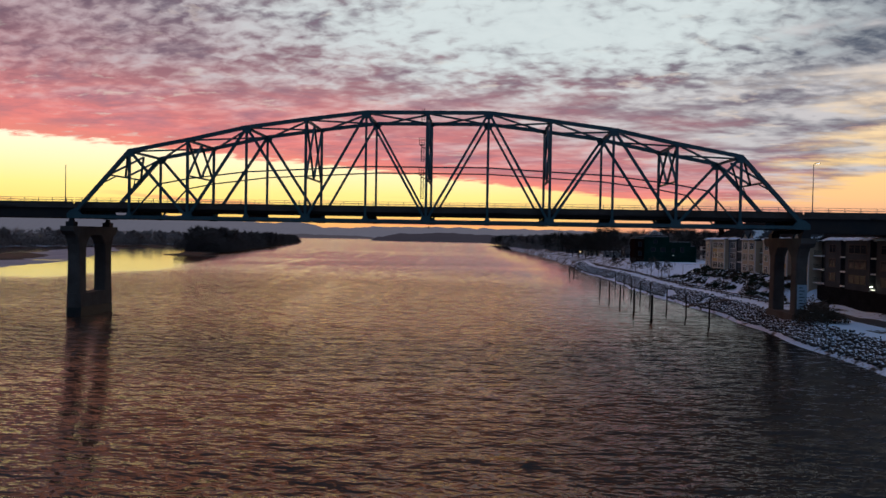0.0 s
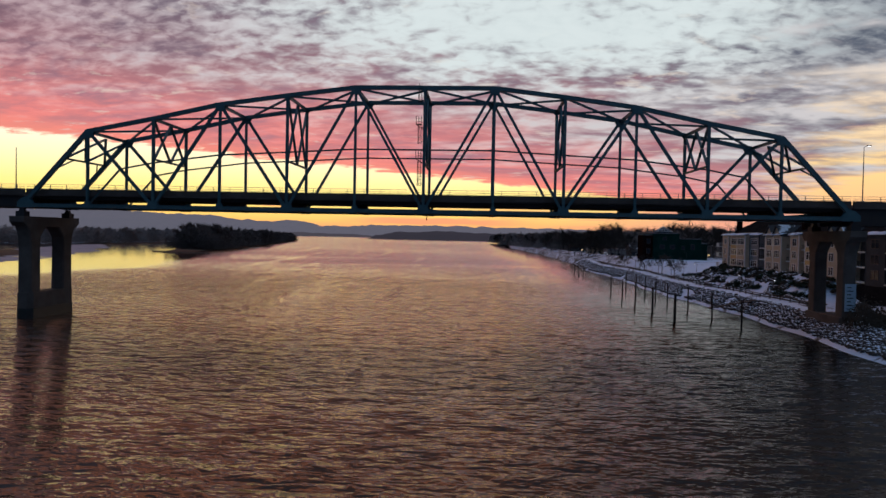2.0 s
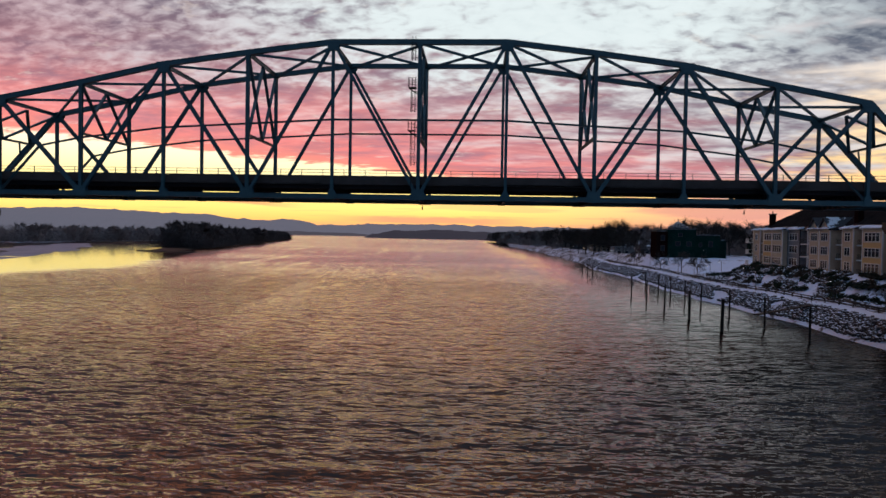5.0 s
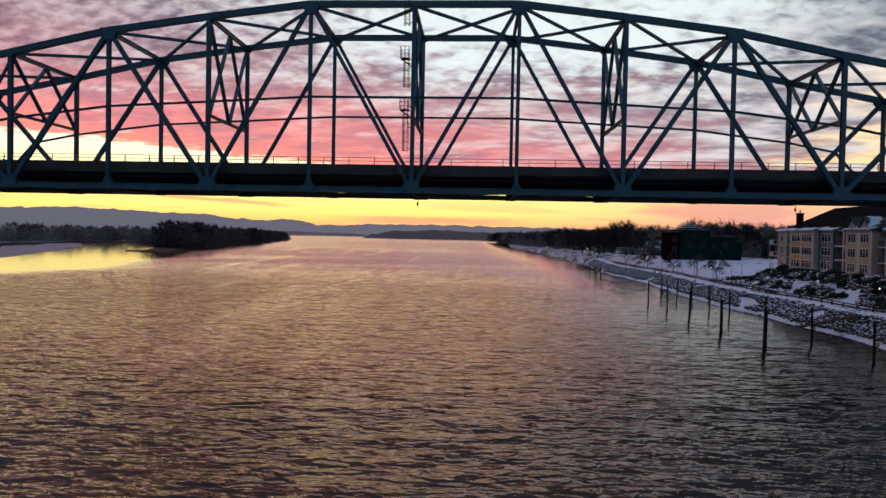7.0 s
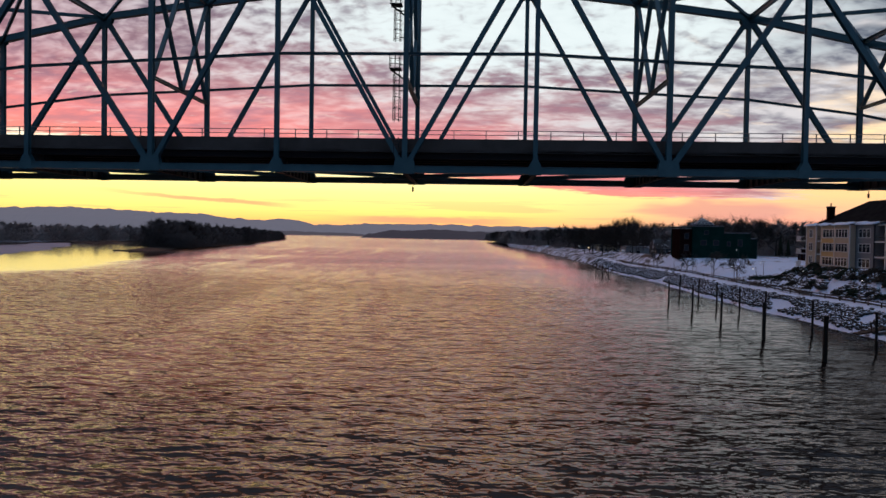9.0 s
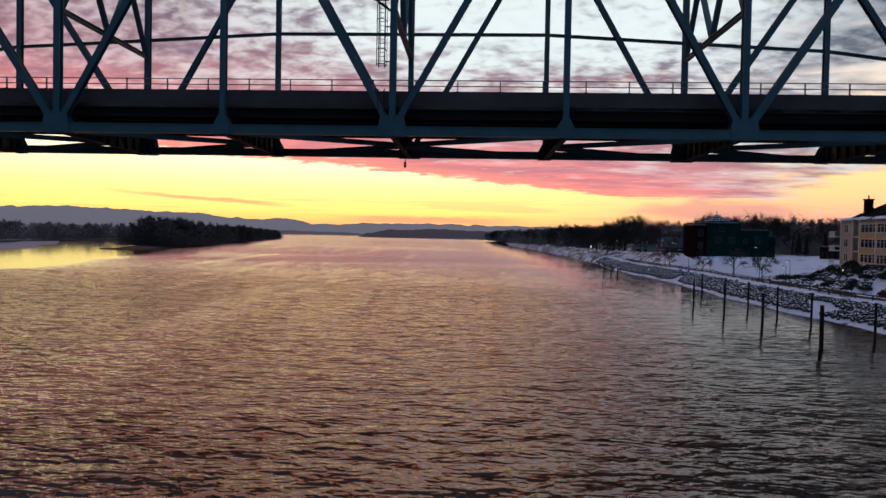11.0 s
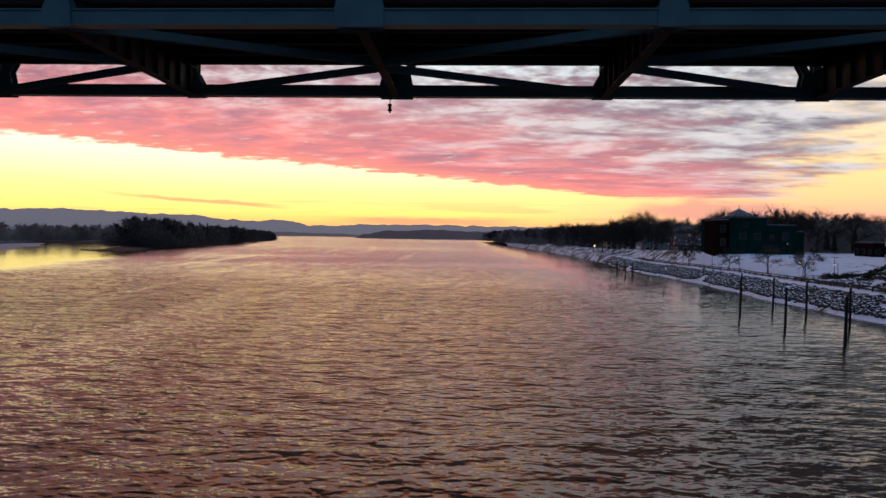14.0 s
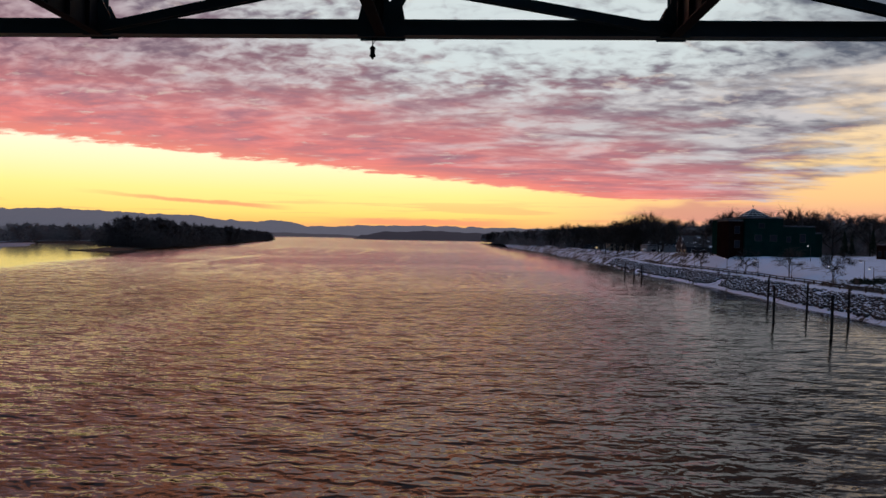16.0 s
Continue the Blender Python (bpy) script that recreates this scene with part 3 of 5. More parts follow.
for y in (0.0, W):
    for k in range(-6, 6):
        a, b = k, k + 1
        bpart("bottom_chord", lambda bm: beam(bm, at(a, CHORD, y), at(b, CHORD, y), 0.64, 0.46, "box"))
        if a == -6 or b == 6:
            lo, hi = (a, b) if a == -6 else (b, a)
            bpart("end_post", lambda bm: beam(bm, at(lo, CHORD, y), at(hi, TOP[5], y), 0.72, 0.5, "box"))
        else:
            bpart("top_chord", lambda bm: beam(bm, at(a, TOP[abs(a)], y), at(b, TOP[abs(b)], y), 0.7, 0.5, "box"))
    for k in range(-5, 6):
        bpart("vertical", lambda bm: beam(bm, at(k, CHORD, y), at(k, TOP[abs(k)], y), 0.46 if k % 2 == 0 else 0.4, 0.46))
    for k in range(-5, 6, 2):
        for e in (-1, 1):
            if abs(k + e) <= 4:
                bpart("diagonal", lambda bm: beam(bm, at(k, TOP[abs(k)], y), at(k + e, CHORD, y), 0.5 if abs(k) > 2 else 0.42, 0.44))
    for k in range(-4, 4):
        bpart("middle_strut", lambda bm: beam(bm, at(k, MID[abs(k)], y), at(k + 1, MID[abs(k + 1)], y), 0.24, 0.26, "I", t=0.03))
    for e in (-1, 1):
        m = at(4.5 * e, (TOP[5] + CHORD) / 2, y)
        bpart("middle_strut", lambda bm: beam(bm, at(4 * e, MID[4], y), m, 0.24, 0.26, "I", t=0.03))
        bpart("sub_diagonal", lambda bm: beam(bm, m, at(5 * e, CHORD, y), 0.26, 0.28, "I", t=0.03))
    for k in range(-6, 7):
        if abs(k) == 6:
            s = 1 if k > 0 else -1
            ring = [(k * P + s * 0.9, CHORD - 0.42), (k * P + s * 0.9, CHORD + 0.5), (k * P + s * 0.1, CHORD + 1.2), (k * P - s * 1.2, CHORD + 1.7), (k * P - s * 2.0, CHORD + 0.4), (k * P - s * 2.0, CHORD - 0.42)]
        elif k % 2 == 0:
            ring = [(k * P + a, CHORD + b) for a, b in ((-0.95, -0.4), (0.95, -0.4), (0.95, 0.35), (0.8, 1.05), (-0.8, 1.05), (-0.95, 0.35))]
        else:
            ring = [(k * P + a, CHORD + b) for a, b in ((-0.6, -0.38), (0.6, -0.38), (0.55, 0.42), (0.24, 1.0), (-0.24, 1.0), (-0.55, 0.42))]
        gusset(ring, y)
    for k in range(-5, 6):
        z, big_g = TOP[abs(k)], k % 2
        w, d = (0.95, 1.15) if big_g else (0.45, 0.55)
        ring = [(k * P + a, z + b) for a, b in ((-w, 0.28), (w, 0.28), (w, -0.4), (w * 0.55, -d), (-w * 0.55, -d), (-w, -0.4))]
        if abs(k) == 5:
            s = 1 if k > 0 else -1
            ring = [(k * P + s * a, z + b) for a, b in ((-1.1, 0.5), (0.15, 0.35), (1.0, -0.75), (0.5, -1.2), (-0.5, -1.2), (-1.2, -0.3))]
        gusset(ring, y)

for k in range(-5, 6):
    bpart("top_strut", lambda bm: beam(bm, at(k, TOP[abs(k)] - 0.1, 0.25), at(k, TOP[abs(k)] - 0.1, W - 0.25), 0.5, 0.36, "I", Vector((1, 0, 0))))
for k in range(-5, 5):
    for y0, y1 in ((0.25, W - 0.25), (W - 0.25, 0.25)):
        dz = 0.02 if y0 < 1 else -0.3
        bpart("top_lateral", lambda bm: beam(bm, at(k, TOP[abs(k)] - 0.12 + dz, y0), at(k + 1, TOP[abs(k + 1)] - 0.12 + dz, y1), 0.26, 0.34, "I", Z, 0.03))


def sway(name, tops, feet):
    """A braced frame across the bridge: a strut between the feet, and crossing braces up to the top strut."""
    (t0, t1), (f0, f1) = tops, feet
    tm, fm = (t0 + t1) / 2, (f0 + f1) / 2
    side = Vector((1, 0, 0))
    bpart("sway_strut", lambda bm: beam(bm, f0, f1, 0.3, 0.4, "I", side, 0.03))
    for a, b in ((t0, fm), (fm, t1), (f0, tm), (tm, f1)):
        bpart(name, lambda bm: beam(bm, a, b, 0.26, 0.4, "I", side, 0.03))


for k in (-4, -2, 0, 2, 4):
    sway("sway_brace", (at(k, TOP[abs(k)] - 0.3, 0.25), at(k, TOP[abs(k)] - 0.3, W - 0.25)), (at(k, 28.8, 0.25), at(k, 28.8, W - 0.25)))
for s in (-1, 1):
    u = (28.8 - CHORD) / (TOP[5] - CHORD)
    kx = s * (6 - u)
    sway("portal_brace", (at(s * 5.04, TOP[5] - 0.5, 0.25), at(s * 5.04, TOP[5] - 0.5, W - 0.25)), (at(kx, 28.8, 0.25), at(kx, 28.8, W - 0.25)))
    for y0, y1 in ((0.25, 2.6), (W - 0.25, W - 2.6)):
        u2 = (27.0 - CHORD) / (TOP[5] - CHORD)
        bpart("knee_brace", lambda bm: beam(bm, at(s * (6 - u2), 27.0, y0), at(kx, 28.7, y1), 0.2, 0.2, "I", Vector((1, 0, 0)), 0.03))

# floor: beams at every panel point, stringers, slab, barriers and pipe rails
for k in range(-6, 7):
    def floor_beam(bm, x=k * P):
        span(bm, (x - 0.02, 0.25, 20.1), (x + 0.02, W - 0.25, 21.6))
        for z in (20.05, 21.58):
            span(bm, (x - 0.22, 0.25, z), (x + 0.22, W - 0.25, z + 0.05))
        for j in range(9):
            yy = 1.1 + j * (W - 2.2) / 8
            span(bm, (x - 0.2, yy - 0.02, 20.1), (x + 0.2, yy + 0.02, 21.58))
    bpart("floor_beam", floor_beam, DARK_STEEL)
for k in range(6):
    for e in (-1, 1):
        for y1 in (0.3, W - 0.3):
            bpart("bottom_lateral", lambda bm: beam(bm, at(e * k, 20.28, W / 2 + (0.4 if y1 > 1 else -0.4)), at(e * (k + 1), 20.28, y1), 0.22, 0.36, "I", Z, 0.03))
for j in range(6):
    yy = 1.55 + j * (W - 3.1) / 5
    bpart("stringer", lambda bm: beam(bm, (-6 * P, yy, 21.85), (6 * P, yy, 21.85), 0.56, 0.3, "I", Vector((0, 1, 0)), 0.035), DARK_STEEL)
bpart("deck_slab", lambda bm: span(bm, (-6 * P - 0.2, 0.85, 22.12), (6 * P + 0.2, W - 0.85, DECK)), CONCRETE, "concrete road deck on steel stringers")
bpart("road_surface", lambda bm: span(bm, (-6 * P - 0.2, 1.4, DECK), (6 * P + 0.2, W - 1.4, DECK + 0.05)), ASPHALT, "dark asphalt road surface")


def barrier_ring(y, s):
    return [(y, 22.15), (y, 23.38), (y + s * 0.22, 23.38), (y + s * 0.26, 22.75), (y + s * 0.45, 22.4), (y + s * 0.45, 22.15)]


def rail_run(x0, x1, y, s, owner, zoff=0.0):
    """A concrete barrier with two pipe rails on posts."""
    n = max(1, round((x1 - x0) / P))
    for i in range(n):
        a, b = x0 + (x1 - x0) * i / n, x0 + (x1 - x0) * (i + 1) / n
        bm = bmesh.new()
        prism(bm, [(a + 0.02, yy, zz + zoff) for yy, zz in barrier_ring(y, s)], (b - a - 0.04, 0, 0))
        part("barrier", bm, BARRIER, owner, "weathered concrete barrier")
        for z in (23.77, 24.17):
            bm = bmesh.new()
            tube(bm, (a, y + s * 0.11, z + zoff), (b, y + s * 0.11, z + zoff), 0.035, n=6)
            part("pipe_rail", bm, GALV, owner)
        for j in range(4):
            xx = a + (b - a) * (j + 0.5) / 4
            bm = bmesh.new()
            span(bm, (xx - 0.035, y + s * 0.11 - 0.05, 23.36 + zoff), (xx + 0.035, y + s * 0.11 + 0.05, 24.19 + zoff))
            span(bm, (xx - 0.1, y + s * 0.11 - 0.09, 23.38 + zoff), (xx + 0.1, y + s * 0.11 + 0.09, 23.41 + zoff))
            part("rail_post", bm, GALV, owner)


rail_run(-6 * P, 6 * P, 0.85, 1, bridge)
rail_run(-6 * P, 6 * P, W - 0.85, -1, bridge)

# inspection ladders with safety cages and small landings beside the middle post
LX, LY = -0.78, -0.2


def ladder(z0, z1):
    """Two stiles, rungs, and brackets back to the post."""
    def make(bm):
        for x in (LX - 0.21, LX + 0.21):
            tube(bm, (x, LY, z0), (x, LY, z1), 0.045, n=6)
        for i in range(int((z1 - z0) / 0.3)):
            tube(bm, (LX - 0.21, LY, z0 + 0.15 + 0.3 * i), (LX + 0.21, LY, z0 + 0.15 + 0.3 * i), 0.018, n=5)
        for i in range(int((z1 - z0) / 2.4) + 1):
            z = z0 + 0.4 + 2.4 * i
            span(bm, (LX + 0.2, LY - 0.03, z - 0.04), (-0.15, LY + 0.03, z + 0.04))
    return make


def cage(z0, z1, wide=0.36):
    def make(bm):
        n = max(2, round((z1 - z0) / 0.9))
        arc = [(LX - wide * math.cos(a), LY - 0.72 * math.sin(a)) for a in np.linspace(0, math.pi, 9)]
        for i in range(n + 1):
            z = z0 + (z1 - z0) * i / n
            for p, q in zip(arc, arc[1:]):
                tube(bm, (*p, z), (*q, z), 0.035, n=4)
        for x, y in arc[::2]:
            tube(bm, (x, y, z0), (x, y, z1), 0.024, n=4)
    return make


def landing(z):
    """A small grated landing with a railed basket, carried on a bracket from the post."""
    x0, x1, y0, y1 = LX - 0.62, LX + 0.42, -0.95, 0.05
    floor_ = bpart("ladder_landing", lambda bm: span(bm, (x0, y0, z), (x1, y1, z + 0.07)), DARK_STEEL)
    for x, y in ((x0, y0), (x0, y1), (x1, y0), ((x0 + x1) / 2, y0)):
        bm = bmesh.new()
        tube(bm, (x, y, z), (x, y, z + 1.35), 0.03, n=5)
        part("rail_post", bm, DARK_STEEL, floor_)
    for h in (0.45, 0.9, 1.35):
        for p, q in (((x0, y0), (x1, y0)), ((x0, y0), (x0, y1))):
            bm = bmesh.new()
            tube(bm, (*p, z + h), (*q, z + h), 0.026, n=5)
            part("rail", bm, DARK_STEEL, floor_)
    bm = bmesh.new()
    beam(bm, (x0 + 0.1, -0.3, z), (-0.2, -0.1, z - 0.75), 0.12, 0.1, "box")
    part("bracket", bm, DARK_STEEL, floor_)


for z0, z1 in ((39.0, 42.3), (32.0, 36.6), (24.75, 30.7), (21.6, 23.3)):
    bpart("ladder", ladder(z0, z1), DARK_STEEL, "thin steel access ladder")
for z0, z1 in ((39.1, 41.3), (32.1, 34.7), (24.85, 28.9)):
    bpart("ladder_cage", cage(z0, z1), DARK_STEEL, "hooped steel safety cage")
for z in (29.4, 35.2):
    landing(z)


def nav_light(x, y):
    t = thing("navigation_light", (x, y, 20.0), "small dark lantern hanging on a pole under the bridge", "light", "navigation lights")
    bm = bmesh.new()
    tube(bm, (0, 0, 0.1), (0, 0, -0.28), 0.025, n=6)
    tube(bm, (0, 0, -0.2), (0.18, 0, 0.1), 0.012, n=4)
    part("hanger", bm, DARK_STEEL, t)
    bm = bmesh.new()
    for z0, z1, r0, r1 in ((-0.26, -0.32, 0.06, 0.12), (-0.32, -0.40, 0.12, 0.12), (-0.40, -0.62, 0.09, 0.1), (-0.62, -0.68, 0.13, 0.13), (-0.68, -0.8, 0.09, 0.03)):
        tube(bm, (0, 0, z0), (0, 0, z1), r0, r1, 10)
    part("lantern", bm, DARK_STEEL, t)


nav_light(-0.4, W + 0.1)
nav_light(49.0, W + 0.1)


# piers: two flared columns on a base wall, under a cap
def pier(x, foot, label, wall, fat=0.05, deep=0.1):
    t = thing("bridge_pier", (x, W / 2, foot), label, "bridge pier", "river piers")
    zc = 17.1 - foot
    for cy in (-4.45, 4.45):
        bm = bmesh.new()
        s0, s1 = 1.25, 1.2
        rings = []
        out = 1 if cy > 0 else -1
        for z, hx, y0, y1 in ((wall - 0.1, 1.2, -1.3, 1.3), (zc - 4.2, 1.15, -1.25, 1.25), (zc - 2.4, 1.15, -1.4, 1.45), (zc - 1.2, 1.2, -2.2, 1.8), (zc - 0.2, 1.25, -3.3, 2.3)):
            hx, y0, y1 = hx + deep, y0 - fat, y1 + fat * 0.5
            a, b = (y0, y1) if out > 0 else (-y1, -y0)
            c = 0.25
            rings.append([bm.verts.new((px_, cy + py_, z)) for px_, py_ in ((-hx + c, a), (hx - c, a), (hx, a + c), (hx, b - c), (hx - c, b), (-hx + c, b), (-hx, b - c), (-hx, a + c))])
        for r0, r1 in zip(rings, rings[1:]):
            for i in range(8):
                j = (i + 1) % 8
                bm.faces.new((r0[i], r0[j], r1[j], r1[i]))
        bm.faces.new(rings[0][::-1]), bm.faces.new(rings[-1])
        part("column", bm, CONCRETE, t)
    bm = bmesh.new()
    prism(bm, [(-1.35, -7.7, zc + 0.3), (-1.35, -6.9, zc - 0.5), (-1.35, 6.9, zc - 0.5), (-1.35, 7.7, zc + 0.3), (-1.35, 7.7, zc + 1.3), (-1.35, -7.7, zc + 1.3)], (2.7, 0, 0))
    part("cap", bm, CONCRETE, t)
    for cy in (-W / 2, W / 2):
        bm = bmesh.new()
        span(bm, (-0.8, cy - 0.7, zc + 1.3), (0.8, cy + 0.7, zc + 2.2))
        prism(bm, [(-0.5, cy - 0.35, zc + 2.2), (0.5, cy - 0.35, zc + 2.2), (0.25, cy - 0.35, zc + 2.86), (-0.25, cy - 0.35, zc + 2.86)], (0, 0.7, 0))
        part("bearing", bm, DARK_STEEL, t)
    bm = bmesh.new()
    def hexa(bm, hx, hy, z0, z1, c=0.7):
        prism(bm, [(-hx, -hy + c, z0), (-hx + c, -hy, z0), (hx - c, -hy, z0), (hx, -hy + c, z0), (hx, hy - c, z0), (hx - c, hy, z0), (-hx + c, hy, z0), (-hx, hy - c, z0)], (0, 0, z1 - z0))

    if wall > 2:
        hexa(bm, 1.5, 6.1, 1.9, wall)
        low_bm = bmesh.new()
        hexa(low_bm, 1.56, 6.16, -1.5, 1.9)
        part("footing", low_bm, WETSTONE, t, "dark wet algae-stained footing")
    else:
        hexa(bm, 1.5, 6.1, -1.5, wall)
    part("base_wall", bm, CONCRETE, t, "thick concrete base wall joining the columns")
    return t


pier(-6 * P, 0.0, "two-column concrete river pier standing in the water", 4.7)
pier_town = pier(6 * P, 3.0, "two-column concrete pier standing on the snowy bank", 0.9, -0.15, -0.1)
bm = bmesh.new()
span(bm, (-0.9, -5.86, 2.0), (0.9, -5.80, 6.6))
board = part("gauge_board", bm, BLUEBOARD, pier_town, "pale blue painted clearance gauge board")
for i in range(7):
    bm = bmesh.new()
    span(bm, (-0.55, -5.88, 2.35 + i * 0.6), (0.1 + 0.35 * (i % 2), -5.863, 2.5 + i * 0.6))
    part("gauge_mark", bm, DARK_STEEL, board)


# approach spans
def approach(x0, x1, depth, label):
    t = thing("approach_span", ((x0 + x1) / 2, W / 2, 20), label, "bridge span", "approach spans")
    t.location = (0, 0, 0)
    lo, hi = min(x0, x1), max(x0, x1)
    bm = bmesh.new()
    span(bm, (lo, 0.85, 22.12), (hi, W - 0.85, 22.4))
    part("deck_slab", bm, CONCRETE, t)
    for j in range(5):
        yy = 1.3 + j * (W - 2.6) / 4
        bm = bmesh.new()
        beam(bm, (lo, yy, 22.12 - depth / 2), (hi, yy, 22.12 - depth / 2), depth, 0.5, "I", Vector((0, 1, 0)), 0.06)
        part("girder", bm, DARK_STEEL, t)
    rail_run(lo, hi, 0.85, 1, t)
    rail_run(lo, hi, W - 0.85, -1, t)


approach(-6 * P - 0.3, -190, 2.0, "steel girder approach span towards the far bank")
approach(6 * P + 0.3, 190, 2.8, "girder approach span over the town bank")
for x in (-130, -186):
    pier(x, 0.0, "two-column concrete pier under the approach", 4.7)
pier(128, 7.0, "two-column concrete pier under the approach", 0.9)


def street_lamp(x, y, z, h, arm, lit, label):
    t = thing("street_lamp", (x, y, z), label, "street lamp", "bridge lamps")
    bm = bmesh.new()
    tube(bm, (0, 0, 0), (0, 0, h), 0.10, 0.055, 8)
    span(bm, (-0.2, -0.2, -0.1), (0.2, 0.2, 0.1))
    part("pole", bm, GALV, t)
    if arm:
        bm = bmesh.new()
        prev = Vector((0, 0, h - 0.1))
        for i in range(1, 6):
            a = i / 5
            nxt = Vector((arm * a, 0, h - 0.1 + 0.35 * math.sin(a * 1.6)))
            tube(bm, prev, nxt, 0.04, n=6)
            prev = nxt
        part("arm", bm, GALV, t)
        bm = bmesh.new()
        span(bm, (arm - 0.1, -0.14, h + 0.15), (arm + 0.55, 0.14, h + 0.3))
        head = part("lamp_head", bm, GALV, t)
        if lit:
            bm = bmesh.new()
            span(bm, (arm, -0.1, h + 0.11), (arm + 0.5, 0.1, h + 0.147))
            part("lens", bm, LAMPLIGHT, head)


street_lamp(-73.6, 0.95, 23.38, 7.4, 0, False, "thin grey lamp pole at the bridge end")
street_lamp(73.4, 0.95, 23.38, 9.05, 0.6, True, "tall grey lamp with a lit head on the bridge barrier")


# ---------------------------------------------------------------- trees
def grow(rng, height, levels, spread, thick, twigs, sides=3, low=0.25, fat=0.05, first=(4, 6)):
    """A bare tree as triangles: a trunk with its first limbs, and a crown of branches ending in fans of twigs."""
    trunk, crown = ([], []), ([], [])

    def stick(store, p, q, r0, r1, n):
        vs, fs = store
        d = (q - p).normalized()
        u = d.orthogonal().normalized()
        w = d.cross(u)
        b = len(vs)
        for c, r in ((p, r0), (q, r1)):
            for k in range(n):
                a = 2 * math.pi * k / n
                vs.append(c + r * (math.cos(a) * u + math.sin(a) * w))
        for k in range(n):
            j = (k + 1) % n
            fs.append((b + k, b + j, b + n + j)), fs.append((b + k, b + n + j, b + n + k))

    def limb(p, d, length, r, level):
        store = trunk if level < 2 else crown
        bend = Vector((rng.gauss(0, 1), rng.gauss(0, 1), rng.gauss(0.3, 0.6))) * 0.16
        m = p + d * length * 0.55
        d2 = (d + bend).normalized()
        q = m + d2 * length * 0.45
        n = 6 if level == 0 else sides
        stick(store, p, m, r, r * 0.78, n), stick(store, m, q, r * 0.78, r * 0.5, n)
        if level == levels:
            for _ in range(twigs):
                t = (d2 + Vector((rng.gauss(0, 1), rng.gauss(0, 1), rng.gauss(0.2, 0.8))) * 0.75).normalized()
                a = p + (q - p) * rng.uniform(0.2, 1.0)
                e = a + t * length * rng.uniform(0.8, 1.5)
                sd = t.orthogonal().normalized() * fat
                vs, fs = crown
                b = len(vs)
                vs.extend((a - sd, a + sd, e))
                fs.append((b, b + 1, b + 2))
            return
        kids = rng.randint(3, 4) if level else rng.randint(*first)
        for i in range(kids):
            f = low + (1 - low) * (i + rng.random()) / kids if level == 0 else rng.uniform(0.4, 1.0)
            a = p + (m - p) * (f / 0.55) if f < 0.55 else m + (q - m) * ((f - 0.55) / 0.45)
            ang = rng.uniform(0, 2 * math.pi)
            u = d.orthogonal().normalized()
            side = math.cos(ang) * u + math.sin(ang) * d.cross(u)
            nd = (d * rng.uniform(0.5, 1.0) + side * spread * rng.uniform(0.6, 1.1) + Z * 0.15).normalized()
            limb(a, nd, length * rng.uniform(0.5, 0.68), r * 0.5, level + 1)

    limb(Vector((0, 0, -0.3)), Vector((rng.gauss(0, 0.04), rng.gauss(0, 0.04), 1)).normalized(), height * 0.58, height * thick, 0)
    tall = max(v.z for v in crown[0])
    for v in trunk[0] + crown[0]:
        v *= height / tall
    return trunk, crown


def to_arrays(pair):
    return np.array([tuple(v) for v in pair[0]], dtype=np.float32), np.array(pair[1], dtype=np.int32)


def scatter(store, spots):
    """One pair of arrays out of many placed copies: (x, y, z, turn, scale)."""
    vs, fs, base = [], [], 0
    for (v, f), (x, y, z, a, k) in spots:
        c, sn = math.cos(a), math.sin(a)
        r = np.stack([v[:, 0] * c - v[:, 1] * sn, v[:, 0] * sn + v[:, 1] * c, v[:, 2]], 1) * k
        vs.append(r + np.array([x, y, z], dtype=np.float32))
        fs.append(f + base)
        base += len(v)
    return np.concatenate(vs), np.concatenate(fs)


rng = random.Random(7)
TREES = []
for i in range(5):
    tr, cr = grow(rng, 12.0, 3, (0.85, 0.95, 1.05, 0.8, 1.15)[i], 0.018, 18, fat=0.028, first=(8, 10))
    t = thing("bare_tree", (0, 0, -60), "leafless dark winter tree on the town bank", "tree", "bank trees")
    a = new("trunk", quick("trunk", *to_arrays(tr), BARK))
    b = new("crown", quick("crown", *to_arrays(cr), BARK))
    a.parent = b.parent = t
    TREES.append(t)


def plant(x, y, h, which, z=None):
    src = TREES[which % 5]
    t = copy_thing(src, pose(x, y, bank_z(x, y) if z is None else z, 0, 0, rng.uniform(0, 360)))
    t.scale = (h / 12.0,) * 3
    return t


for y in np.arange(335, 1440, 9):
    d = rng.uniform(14, 34)
    plant(shore_x(y) + d, y + rng.uniform(-4, 4), rng.uniform(16, 22), rng.randint(0, 4))
for i in range(190):
    y = rng.uniform(290, 860)
    plant(shore_x(y) + rng.uniform(30, 70 + 0.42 * y), y, rng.uniform(19, 26), rng.randint(0, 4))
for x, y, h in ((86, 262, 16), (90, 270, 15), (83, 380, 21), (89, 395, 18), (95, 285, 17), (101, 300, 16), (112, 330, 17), (126, 225, 20), (133, 232, 19), (122, 240, 20), (140, 228, 20), (150, 222, 18),
                (165, 215, 20), (178, 230, 19), (190, 222, 20), (205, 240, 21), (225, 250, 20), (78.5, 118, 8), (80.5, 140, 8.5), (79, 160, 8), (76.5, 186, 8), (84, 205, 9), (80, 28, 5), (95, -22, 5), (84, -12, 4.5)):
    plant(x, y, h, rng.randint(0, 4))
for t in TREES:
    for c in list(t.children):
        bpy.data.objects.remove(c)
    bpy.data.objects.remove(t)


